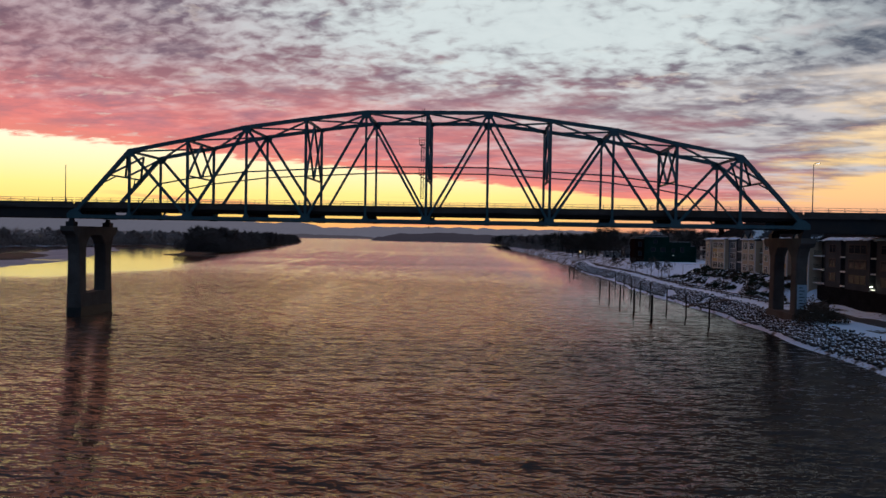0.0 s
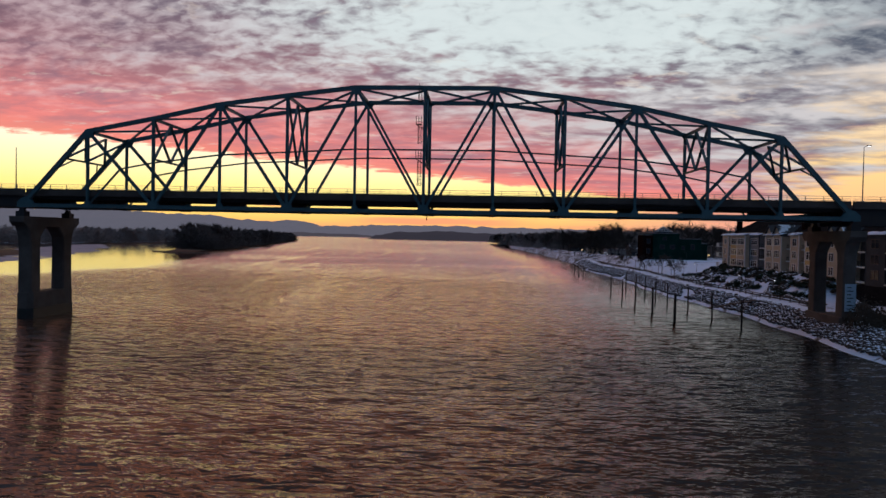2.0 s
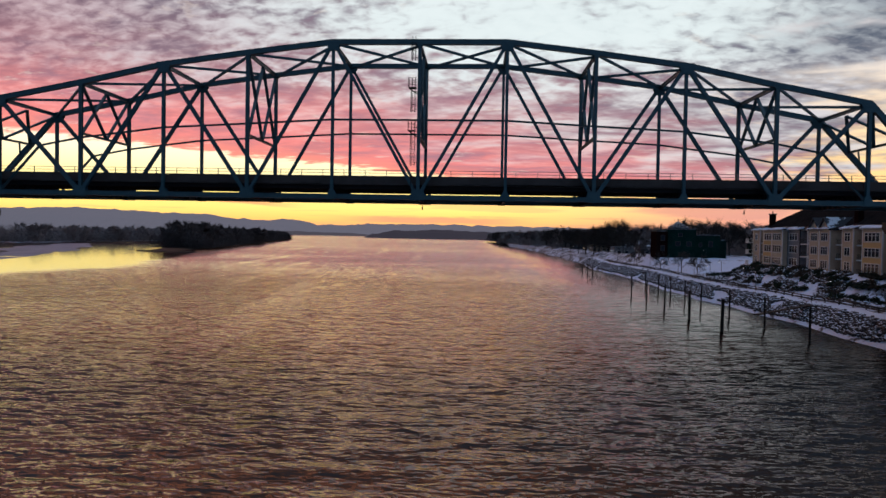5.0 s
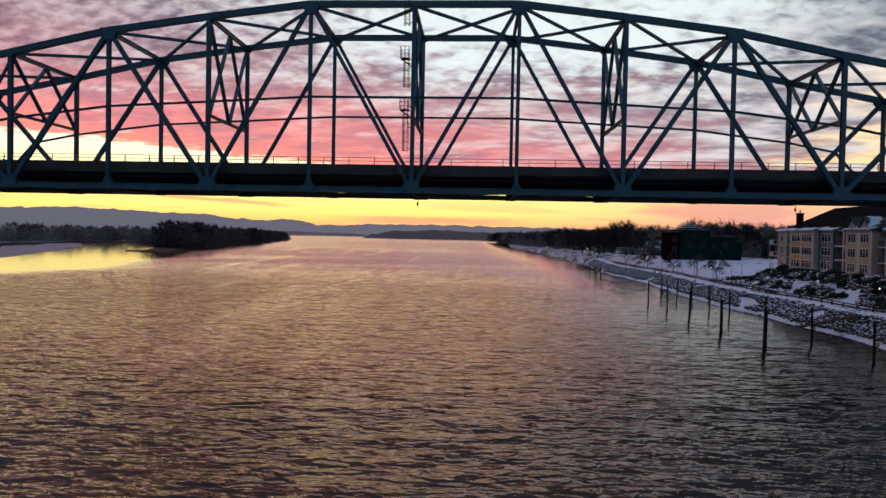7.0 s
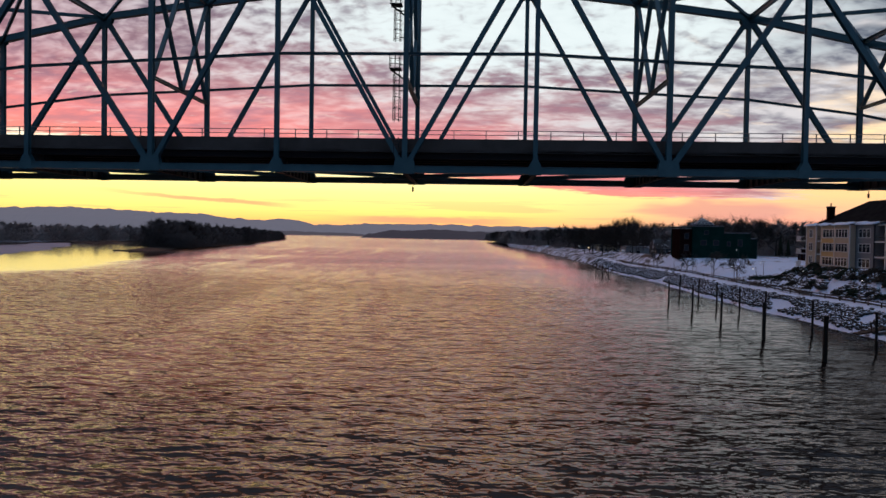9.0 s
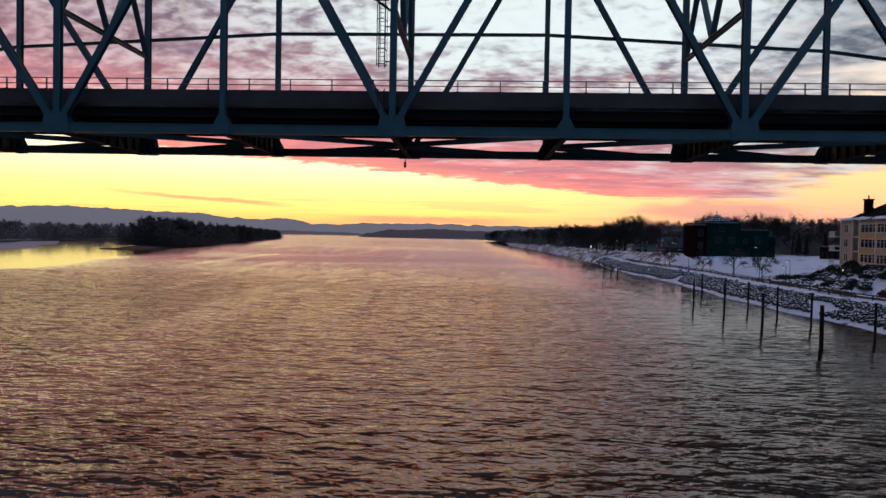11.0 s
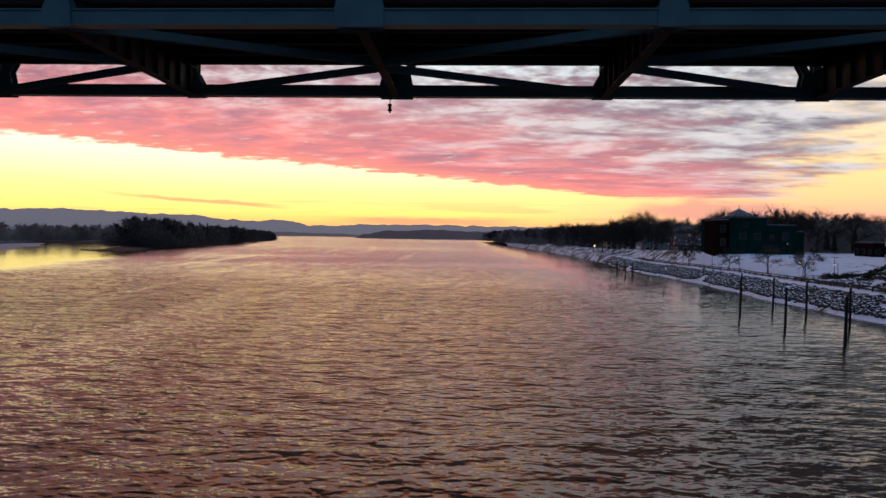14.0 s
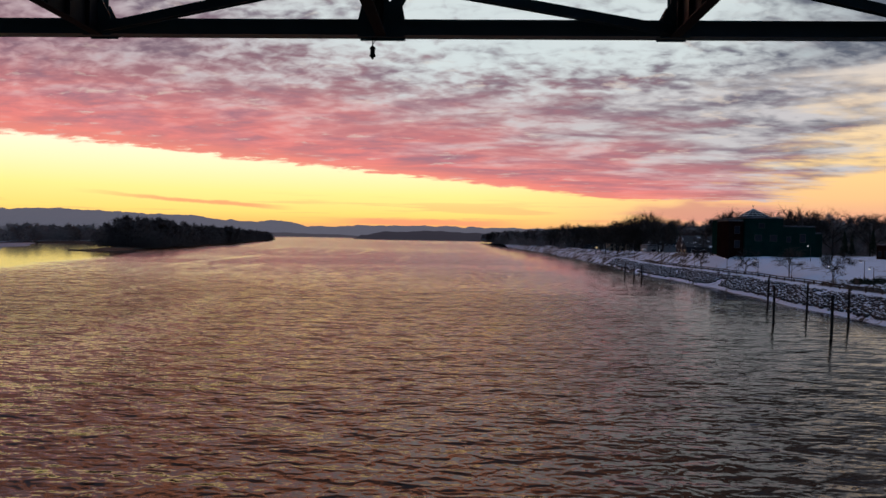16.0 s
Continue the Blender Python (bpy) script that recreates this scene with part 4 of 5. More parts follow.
def conifer(x, y, h):
    t = thing("evergreen_tree", (x, y, bank_z(x, y) - 0.1), "dark green conifer among bare trees", "tree", "evergreens")
    bm = bmesh.new()
    tube(bm, (0, 0, 0), (0, 0, h), 0.16, 0.03, 6)
    part("trunk", bm, BARK, t)
    vs, fs = [], []
    for i in range(420):
        f = rng.random() ** 0.8
        z = h * (0.12 + 0.88 * f)
        r = (1 - f) * h * 0.2 * rng.uniform(0.7, 1.15) + 0.1
        a = rng.uniform(0, 6.283)
        c, sn = math.cos(a), math.sin(a)
        b = len(vs)
        w = 0.1 * r + 0.12
        vs += [(0.15 * r * c, 0.15 * r * sn, z + 0.25), (r * 0.7 * c - w * sn, r * 0.7 * sn + w * c, z - 0.1), (r * c, r * sn, z - 0.35), (r * 0.7 * c + w * sn, r * 0.7 * sn - w * c, z - 0.1)]
        fs.append((b, b + 1, b + 2, b + 3))
    o = new("crown", quick("crown", vs, fs, EVERGREEN))
    o.parent = t


for x, y, h in ((131, 205, 9), (137, 211, 8), (146, 214, 10), (118, 300, 10), (110, 340, 11), (104, 360, 10), (160, 205, 9), (100, 318, 9)):
    conifer(x, y, h)


# ---------------------------------------------------------------- islands and the wooded bank across the river
def ribbon(name, p, q, half, top, mat, label, seed, bend=0.0):
    """A long low island from p to q with an uneven outline."""
    p, q = Vector((*p, 0)), Vector((*q, 0))
    d = (q - p).normalized()
    s = Vector((-d.y, d.x, 0))
    n = 60
    verts, faces = [], []
    cols = (-1.0, -0.75, -0.3, 0.3, 0.75, 1.0)
    for i in range(n + 1):
        t = i / n
        wid = half * (math.sin(math.pi * min(1, max(0, t))) ** 0.5 + 0.02) * (1 + 0.35 * noise.noise(Vector((t * 9, seed, 0))))
        c = p + (q - p) * t + s * (bend * math.sin(math.pi * t) + half * 0.3 * noise.noise(Vector((t * 6, seed + 9, 0))))
        for u in cols:
            z = -0.7 if abs(u) == 1 else (top if abs(u) < 0.5 else top * 0.6)
            v = c + s * wid * u
            verts.append((v.x, v.y, z + 0.15 * noise.noise(Vector((v.x * 0.1, v.y * 0.1, seed)))))
    for i in range(n):
        for j in range(5):
            a = i * 6 + j
            faces.append((a, a + 6, a + 7, a + 1))
    return tagged(new(name, quick(name, verts, faces, mat)), label, "island", "", "structure")


ICE = painted("grey_river_ice", (0.24, 0.245, 0.29), (0.38, 0.385, 0.44), 0.85, 0.0, 0.03, 0.6, 0.01)
MUD = painted("dark_mud", (0.03, 0.027, 0.024), (0.07, 0.06, 0.05), 0.8, 0.0, 0.1, 2.0, 0.1)
WOODTREES = []
wrng = random.Random(21)
for i in range(6):
    tr, cr = grow(wrng, 12.0, 3, 0.85, 0.018, 11, 3, 0.10, 0.15)
    va, fa = to_arrays(tr)
    vb, fb = to_arrays(cr)
    # far twigs stand for bundles of twigs
    WOODTREES.append((np.concatenate([va, vb]), np.concatenate([fa, fb + len(va)])))


def bushy(wr, r, n, size=1.0):
    """A dense thicket of twigs, a rounded crown on thin stems, as triangles."""
    vs, fs = [], []
    for i in range(n):
        a, b, h = wr.uniform(0, 6.283), wr.random() ** 0.6, wr.random()
        top = math.sqrt(max(0.02, 1 - 0.85 * b * b)) * wr.uniform(0.8, 1.0)
        cx, cy, cz = 0.34 * r * b * math.cos(a), 0.34 * r * b * math.sin(a), r * top * (0.1 + 0.9 * h)
        d = Vector((wr.gauss(0, 1), wr.gauss(0, 1), wr.gauss(0.7, 0.6))).normalized() * r * wr.uniform(0.07, 0.16) * size
        sd = d.orthogonal().normalized() * r * wr.uniform(0.007, 0.016) * size
        p0 = Vector((cx, cy, cz))
        k = len(vs)
        vs += [tuple(p0 - d - sd), tuple(p0 - d * 0.2 + sd * 2), tuple(p0 + d)]
        fs.append((k, k + 1, k + 2))
    return np.array(vs, dtype=np.float32), np.array(fs, dtype=np.int32)


THICKET = [bushy(wrng, 1.0, 430, 0.42) for i in range(5)]
FAR_THICKET = [bushy(wrng, 1.0, 130, 0.8) for i in range(5)]


def woods(name, p, q, half, count, h0, h1, label, edge=0.0, base=0.35, puffs=5, kinds=THICKET, single=1.0, bark=WOODBARK):
    spots = []
    p, q = Vector((*p, 0)), Vector((*q, 0))
    d = (q - p).normalized()
    s = Vector((-d.y, d.x, 0))
    for i in range(count):
        t = wrng.random()
        c = p + (q - p) * t + s * half * wrng.uniform(-1, 1) * (0.4 + 0.6 * math.sin(math.pi * min(1, 0.15 + 0.7 * t)))
        k = wrng.uniform(h0, h1) / 12 * (1 - edge * t)
        if wrng.random() < single:
            spots.append((wrng.choice(WOODTREES), (c.x, c.y, base, wrng.uniform(0, 6.28), k)))
        for _ in range(puffs):
            t2 = min(1, max(0, t + wrng.gauss(0, 0.08)))
            c2 = p + (q - p) * t2 + s * half * wrng.uniform(-1, 1)
            spots.append((wrng.choice(kinds), (c2.x, c2.y, base, wrng.uniform(0, 6.28), wrng.uniform(0.3, 0.85) * h1 * (1 - edge * t2))))
    v, f = scatter(None, spots)
    return tagged(new(name, quick(name, v, f, bark)), label, "woods", "", "stuff")


ribbon("ground", (-222, 352), (-396, 1210), 34, 1.0, MUD, "dark wooded island in the river", 2.0, 8)
woods("woods", (-236, 425), (-386, 1170), 22, 170, 20, 26, "dense bare winter trees covering the river island", 0.3, 0.35, 6, bark=ISLEBARK)
ribbon("ground", (-188, 346), (-240, 364), 6, 0.7, MUD, "low dark mud spit at the island's end", 5.0)
ribbon("ice", (-205, 120), (-405, 560), 36, 0.06, ICE, "flat sheet of grey snowy ice along the far bank", 7.0)
ribbon("ground", (-262, 205), (-322, 322), 22, 1.1, MUD, "dark mud bar standing out of the ice", 17.0)
ribbon("ground", (-640, 300), (-500, 1350), 150, 1.5, SNOWGROUND, "flat snowy far bank below the woods", 9.0)
woods("woods", (-520, 380), (-440, 1250), 56, 300, 19, 23, "dense bare winter woods along the far bank", 0.0, 0.35, 9, FAR_THICKET, 0.3)
woods("woods", (-1100, 480), (-560, 560), 50, 120, 24, 30, "bare winter woods behind the far bank", 0.0, 0.35, 9, FAR_THICKET, 0.3)
ribbon("ground", (-414, 585), (-404, 690), 5, 0.6, MUD, "low dark mud bar by the far bank", 14.0)

woods("woods", (128, 262), (420, 215), 26, 60, 15, 20, "bare winter trees crowded behind the town houses", 0.0, 6.3)
woods("woods", (118, 400), (330, 330), 26, 70, 18, 23, "bare winter trees crowded behind the riverside park", 0.0, 3.9)
woods("woods", (92, 560), (220, 520), 30, 60, 19, 24, "bare winter trees on the town bank up river", 0.0, 3.6)
woods("woods", (46, 1440), (80, 1000), 12, 40, 17, 22, "bare winter trees at the bend far up river", 0.0, 2.6)
woods("woods", (62, 1010), (98, 640), 16, 60, 18, 23, "bare winter trees along the bank far up river", 0.0, 2.6)


# ---------------------------------------------------------------- the town bank: riprap, walk, rail, piles
def stone_mesh(seed):
    r = random.Random(seed)
    bm = bmesh.new()
    bmesh.ops.create_icosphere(bm, subdivisions=1, radius=0.5)
    sc = Vector((r.uniform(0.9, 1.3), r.uniform(0.8, 1.2), r.uniform(0.7, 1.0)))
    for v in bm.verts:
        v.co = Vector((v.co.x * sc.x, v.co.y * sc.y, v.co.z * sc.z)) * (1 + 0.45 * noise.noise(v.co * 2.3 + Vector((seed * 3.1, 0, 0))))
    return bm


STONES = [finish("stone", stone_mesh(i), STONE) for i in range(8)]
ARR = []
for me in STONES:
    co = np.zeros(len(me.vertices) * 3, dtype=np.float32)
    me.vertices.foreach_get("co", co)
    ARR.append((co.reshape(-1, 3), np.array([tuple(p.vertices) for p in me.polygons], dtype=np.int32)))
riprap = thing("riprap", (0, 0, 0), "sloping bank of dark boulders with snow between them", "boulders", "", "structure")
srng = random.Random(5)
singles, rest = 0, []
for i in range(12500):
    y = srng.uniform(-62, 290)
    d = srng.uniform(0.9, 5.3) if srng.random() < 0.95 else srng.uniform(0.5, 7.0)
    x = shore_x(y) + d
    if noise.noise(Vector((x * 0.3, y * 0.12, 4.0))) < -0.42:
        continue
    k = srng.uniform(0.35, 0.92)
    z = bank_z(x, y) + srng.uniform(0.0, 0.28)
    a = srng.uniform(0, 6.28)
    w = srng.randint(0, 7)
    if singles < 300 and -5 < y < 34:
        singles += 1
        o = new("stone", STONES[w])
        o.parent = riprap
        o.matrix_basis = pose(x, y, z, srng.uniform(-20, 20), srng.uniform(-20, 20), math.degrees(a)) @ Matrix.Scale(k, 4)
    else:
        rest.append((ARR[w], (x, y, z, a, k)))
# the planted terraces under the flats are edged with the same stone
for i in range(5200):
    y = srng.uniform(8, 124)
    row = srng.choice((14.2, 14.8, 16.6, 18.8, 19.4, 21.0))
    x = shore_x(y) + row + srng.gauss(0, 0.5) + 1.2 * noise.noise(Vector((y * 0.08, row, 0)))
    if noise.noise(Vector((y * 0.11, row * 3, 1.0))) < -0.1 or y < 26 + 4 * (row - 14):
        continue
    rest.append((ARR[srng.randint(0, 7)], (x, y, bank_z(x, y) + 0.1, srng.uniform(0, 6.28), srng.uniform(0.5, 1.25))))
v, f = scatter(None, rest)
o = new("stones", quick("stones", v, f, STONE))
o.parent = riprap
tagged(o, "dark boulders half covered by snow", "", "", "stuff")


def strip(name, x_of, half, y0, y1, lift, mat, label, category, step=2.0):
    """A band that follows the bank, laid just over the ground."""
    verts, faces = [], []
    ys_ = np.arange(y0, y1 + step, step)
    for y in ys_:
        c = x_of(y)
        for u in (-1, -0.33, 0.33, 1):
            x = c + half * u
            z = max(bank_z(x + q, y) for q in (-0.5, 0, 0.5)) + lift
            verts.append((x, y, z if abs(u) < 1 else z - lift - 0.12))
    for i in range(len(ys_) - 1):
        for j in range(3):
            a = i * 4 + j
            faces.append((a, a + 1, a + 5, a + 4))
    return tagged(new(name, quick(name, verts, faces, mat)), label, category, "", "structure")


strip("pavement", lambda y: shore_x(y) + 8.0, 2.6, -60, 300, 0.08, SNOW, "riverside walk under smooth snow", "path")
strip("pavement", lambda y: shore_x(y) + 12.0, 1.0, 26, 260, 0.07, ASPHALT, "cleared dark asphalt footpath", "path")
strip("road", lambda y: 81.4 + 0.022 * max(0, y - 8) ** 2, 2.7, -60, 28, 0.14, ASPHALT, "dark cleared drive curving under the bridge", "road")


def walk_rail(y0, y1):
    t = thing("handrail", (0, 0, 0), "low dark timber rail along the riverside walk", "railing")
    y = y0
    while y < y1 - 0.1:
        x, x2 = shore_x(y) + 10.4, shore_x(y + 4) + 10.4
        z, z2 = bank_z(x, y), bank_z(x2, y + 4)
        bm = bmesh.new()
        span(bm, (x - 0.09, y - 0.09, z - 0.2), (x + 0.09, y + 0.09, z + 0.85))
        part("post", bm, TIMBER, t)
        for h, w in ((0.85, 0.13), (0.45, 0.09)):
            bm = bmesh.new()
            beam(bm, (x, y, z + h), (x2, y + 4, z2 + h), w * 1.4, w * 1.4, "box", Vector((1, 0, 0)))
            part("rail", bm, TIMBER, t)
        y += 4


walk_rail(22, 250)


def pile(x, y, top, r):
    t = thing("mooring_pile", (x, y, 0), "dark timber mooring pile standing in the river", "pile", "mooring piles")
    bm = bmesh.new()
    lean = Vector((srng.gauss(0, 0.06), srng.gauss(0, 0.06), 0))
    prev, pr = Vector((0, 0, -1.5)), r * 1.05
    for i in range(1, 6):
        nxt = Vector((0, 0, -1.5 + (top + 1.5) * i / 5)) + lean * i / 5
        tube(bm, prev, nxt, pr, r * (1.05 - 0.03 * i), 9)
        prev, pr = nxt, r * (1.05 - 0.03 * i)
    bmesh.ops.remove_doubles(bm, verts=bm.verts, dist=0.004)
    part("shaft", bm, TIMBER, t)
    bm = bmesh.new()
    tube(bm, prev, prev + Vector((0, 0, 0.12)), r * 0.95, r * 0.7, 9)
    part("cap", bm, TIMBER, t)


for y in (10, 25, 40.6, 55.5, 66.5, 78.4, 90, 103):
    pile(58.2 + 0.3 * math.sin(y), y, 5.4, 0.17)
for y, r in ((20, 0.28), (36, 0.26), (52, 0.2), (66.2, 0.18), (81, 0.18)):
    pile(49.0, y, 5.4, r)
for x, y in ((55.0, 193.6), (56.0, 186), (57.6, 183)):
    pile(x, y, 4.0, 0.2)

# gangway from the walk to the piles
def gangway():
    t = thing("gangway", (0, 0, 0), "dark narrow gangway down the boulders to the water", "gangway")
    p, q = Vector((72.5, 37, 3.3)), Vector((60.2, 33, 1.6))
    bm = bmesh.new()
    beam(bm, p, q, 0.16, 1.1, "box", Vector((0.3, -1, 0)))
    part("deck", bm, TIMBER, t)
    for s_ in (-0.55, 0.55):
        off = Vector((0.16, -0.5, 0)).normalized() * s_
        bm = bmesh.new()
        tube(bm, p + off + Vector((0, 0, 0.95)), q + off + Vector((0, 0, 0.95)), 0.045, n=6)
        part("rail", bm, TIMBER, t)
        for i in range(7):
            c = p + (q - p) * i / 6 + off
            bm = bmesh.new()
            tube(bm, c, c + Vector((0, 0, 0.95)), 0.035, n=5)
            part("post", bm, TIMBER, t)


gangway()


# ---------------------------------------------------------------- buildings
def window(owner, x, y, z, w, h, lights=2, frame_mat=None, lit=False):
    """A window in a wall that faces the river (towards -x)."""
    fm = frame_mat or WHITE
    bm = bmesh.new()
    for yy in np.linspace(y - w / 2, y + w / 2, lights + 1):
        span(bm, (x - 0.09, yy - 0.06, z), (x + 0.02, yy + 0.06, z + h))
    for zz, th in ((z, 0.07), (z + h, 0.07), (z + h * 0.68, 0.035)):
        span(bm, (x - 0.088, y - w / 2 - 0.07, zz - th), (x + 0.018, y + w / 2 + 0.07, zz + th))
    fr = part("window", bm, fm, owner)
    for i in range(lights):
        a = y - w / 2 + w * i / lights
        bm = bmesh.new()
        span(bm, (x - 0.035, a + 0.06, z + 0.02), (x - 0.015, a + w / lights - 0.06, z + h - 0.02))
        part("pane", bm, WARMLIGHT if lit else GLASS, fr)


def siding(bm, x, y0, y1, z0, z1, back):
    """A wall faced with lapped boards."""
    span(bm, (x, y0, z0), (back, y1, z1))
    return bm


def flats():
    zb, st = 8.3, 3.2
    eave = zb + 3 * st + 0.35
    t = thing("apartment_building", (0, 0, 0), "three-storey apartment building with cream, ochre and grey siding and white windows", "apartment building")
    bm = bmesh.new()
    span(bm, (92.4, -40, 2.5), (108, 105.5, eave))
    part("wall", bm, GREYSIDE, t, "plain grey main wall")
    # face, south end, north end, material, panes a window, windows a storey
    plan = [(90.0, 100.6, 105.0, CREAM, 2, 1, 1.5), (89.6, 90.6, 97.5, CREAM, 4, 1, 5.4), (88.8, 84.8, 90.6, CREAM, 4, 1, 4.6), (90.2, 78.5, 84.8, PALEGREY, 3, 1, 4.0),
            (89.0, 67.2, 71.5, CREAM, 3, 1, 2.8), (89.0, 62.7, 67.0, CREAM, 3, 1, 2.8), (89.6, 54.7, 58.8, CREAM, 2, 1, 2.0), (89.2, 44.2, 50.7, CREAM, 4, 1, 5.0),
            (89.2, 33.5, 41.0, CREAM, 2, 2, 1.9), (90.4, 22.1, 28.4, GREYSIDE, 2, 1, 2.6), (90.2, 11.2, 19.7, GREYSIDE, 3, 1, 6.2), (90.2, 0.5, 8.9, GREYSIDE, 3, 1, 5.6),
            (90.2, -10.5, -2.0, GREYSIDE, 3, 1, 5.6), (90.4, -22, -13, GREYSIDE, 2, 2, 2.2), (90.2, -38, -25, GREYSIDE, 3, 2, 4.0)]
    for x, y0, y1, mt, lights, per, ww in plan:
        bm = bmesh.new()
        siding(bm, x, y0, y1, 3.0, eave - 0.02, 92.5)
        wall = part("bay", bm, mt, t, "projecting bay with lapped siding")
        for k in range(24):
            z = zb - 0.6 + k * 0.43
            if z > eave - 0.1:
                break
            bm = bmesh.new()
            span(bm, (x - 0.025, y0 - 0.01, z), (x + 0.01, y1 + 0.01, z + 0.06))
            part("board", bm, mt, wall)
        for e in (y0, y1):
            bm = bmesh.new()
            span(bm, (x - 0.045, e - 0.11, 5.6), (x + 0.2, e + 0.11, eave - 0.03))
            part("corner_board", bm, WHITE if mt is CREAM else GREYSIDE, wall)
        for s_ in range(3):
            for j in range(per):
                yc = y0 + (y1 - y0) * (j + 0.5) / per
                window(t, x, yc, zb + s_ * st + 0.75, ww, 1.85, lights, BARRIER if mt is GREYSIDE else WHITE)
        bm = bmesh.new()
        prism(bm, [(x - 0.55, y0 - 0.4, eave), (93.5, y0 - 0.4, eave), (93.5, y0 - 0.4, eave + 1.1)], (0, y1 - y0 + 0.8, 0))
        hood = part("bay_roof", bm, SNOWROOF, t, "small bay roof with patches of snow")
        bm = bmesh.new()
        n = max(2, int((y1 - y0) / 0.6))
        for i in range(n):
            ya, yb = y0 - 0.42 + (y1 - y0 + 0.84) * i / n, y0 - 0.42 + (y1 - y0 + 0.84) * (i + 1) / n
            h = 0.2 + 0.22 * noise.noise(Vector((ya * 0.8, x, 3.0)))
            if h > 0.12:
                prism(bm, [(x - 0.6, ya, eave - 0.02), (x - 0.5, ya, eave + h), (x + 0.7, ya, eave + 0.42 + h), (x + 0.9, ya, eave + 0.38)], (0, yb - ya, 0))
        part("snow_edge", bm, SNOW, hood, "lip of snow along the eave")
    # ochre panels over the middle storey of the two bays
    for x, y0, y1 in ((89.57, 90.75, 97.35), (89.17, 44.4, 50.5)):
        for z in (zb + 2 * st - 0.55, zb + st - 0.45):
            bm = bmesh.new()
            span(bm, (x, y0, z), (x + 0.02, y1, z + 1.0))
            part("panel", bm, YELLOW, t, "ochre siding panel")
    bm = bmesh.new()
    span(bm, (89.9, -39.5, 3.0), (92.5, 30.5, 7.7))
    part("plinth", bm, SHINGLE, t, "dark ground storey below the grey bays")
    # recessed balconies
    for y0, y1 in ((97.6, 100.5), (71.6, 78.4), (58.9, 62.6), (50.8, 54.6), (41.1, 44.1), (28.5, 33.4), (19.8, 22.0), (9.0, 11.1)):
        bm = bmesh.new()
        span(bm, (92.33, y0, 6.0), (92.39, y1, eave - 0.05))
        part("recess", bm, BRICK if y0 > 40 else DARKWALL, t, "dark recessed balcony wall")
        for s_ in range(3):
            z = zb + s_ * st
            if s_ < 3:
                bm = bmesh.new()
                span(bm, (90.3, y0, z - 0.28), (92.33, y1, z))
                b = part("balcony", bm, WHITE, t, "white-edged balcony slab")
                bm = bmesh.new()
                for zz in (z + 1.05, z + 0.15):
                    span(bm, (90.36, y0, zz), (90.42, y1, zz + 0.06))
                n = int((y1 - y0) / 0.28)
                for i in range(1, n):
                    yy = y0 + (y1 - y0) * i / n
                    span(bm, (90.375, yy - 0.012, z + 0.15), (90.405, yy + 0.012, z + 1.06))
                part("railing", bm, DARK_STEEL, b)
            bm = bmesh.new()
            span(bm, (92.30, (y0 + y1) / 2 - 0.9, z + 0.05), (92.328, (y0 + y1) / 2 + 0.9, z + 2.15))
            part("glass_door", bm, GLASS, t)
        if y1 - y0 > 5:
            bm = bmesh.new()
            span(bm, (90.3, (y0 + y1) / 2 - 0.12, zb - 0.3), (90.55, (y0 + y1) / 2 + 0.12, eave))
            part("balcony_post", bm, WHITE, t)
    # open balconies at the up-river end
    for s_ in range(3):
        z = zb + s_ * st
        bm = bmesh.new()
        span(bm, (88.9, 105.5, z - 0.22), (96, 107.8, z))
        b = part("balcony", bm, WHITE, t, "open white balcony on the end wall")
        bm = bmesh.new()
        for yy in np.linspace(105.6, 107.7, 8):
            span(bm, (88.96, yy - 0.04, z), (89.04, yy + 0.04, z + 1.0))
        span(bm, (88.93, 105.5, z + 1.0), (89.07, 107.8, z + 1.1))
        span(bm, (88.9, 107.7, z + 1.0), (96, 107.8, z + 1.1))
        part("railing", bm, WHITE, b)
    # main roof, with the ridge along the river
    bm = bmesh.new()
    e0, e1 = -41.0, 106.6
    a = [bm.verts.new(c) for c in ((91.2, e0, eave), (91.2, e1, eave), (109, e1, eave), (109, e0, eave), (100, e0 + 9, eave + 6.0), (100, e1 - 10, eave + 6.0))]
    for fc in ((0, 4, 5, 1), (1, 5, 2), (2, 5, 4, 3), (3, 4, 0), (0, 1, 2, 3)):
        bm.faces.new([a[i] for i in fc])
    part("roof", bm, SHINGLE, t, "dark hipped shingle roof nearly clear of snow")
    bm = bmesh.new()
    span(bm, (90.9, e0 - 0.1, eave - 0.22), (91.25, e1 + 0.1, eave - 0.01))
    part("gutter", bm, WHITE, t)
    # twin gables over the towers
    for y0, y1, x in ((67.2, 71.5, 89.0), (62.7, 67.0, 89.0), (37.3, 41.0, 89.2), (33.5, 37.2, 89.2)):
        ym = (y0 + y1) / 2
        bm = bmesh.new()
        prism(bm, [(x + 0.02, y0, eave), (x + 0.02, y1, eave), (x + 0.02, ym, eave + 2.5)], (9, 0, 0))
        part("gable", bm, CREAM, t, "cream gable end")
        for ya, yb in ((y0 - 0.35, ym), (y1 + 0.35, ym)):
            bm = bmesh.new()
            za, zb2 = eave - 0.35, eave + 2.55
            prism(bm, [(x - 0.45, ya, za), (x - 0.45, yb, zb2), (x - 0.45, yb, zb2 + 0.22), (x - 0.45, ya, za + 0.22)], (9.4, 0, 0))
            part("gable_roof", bm, SNOWROOF, t)
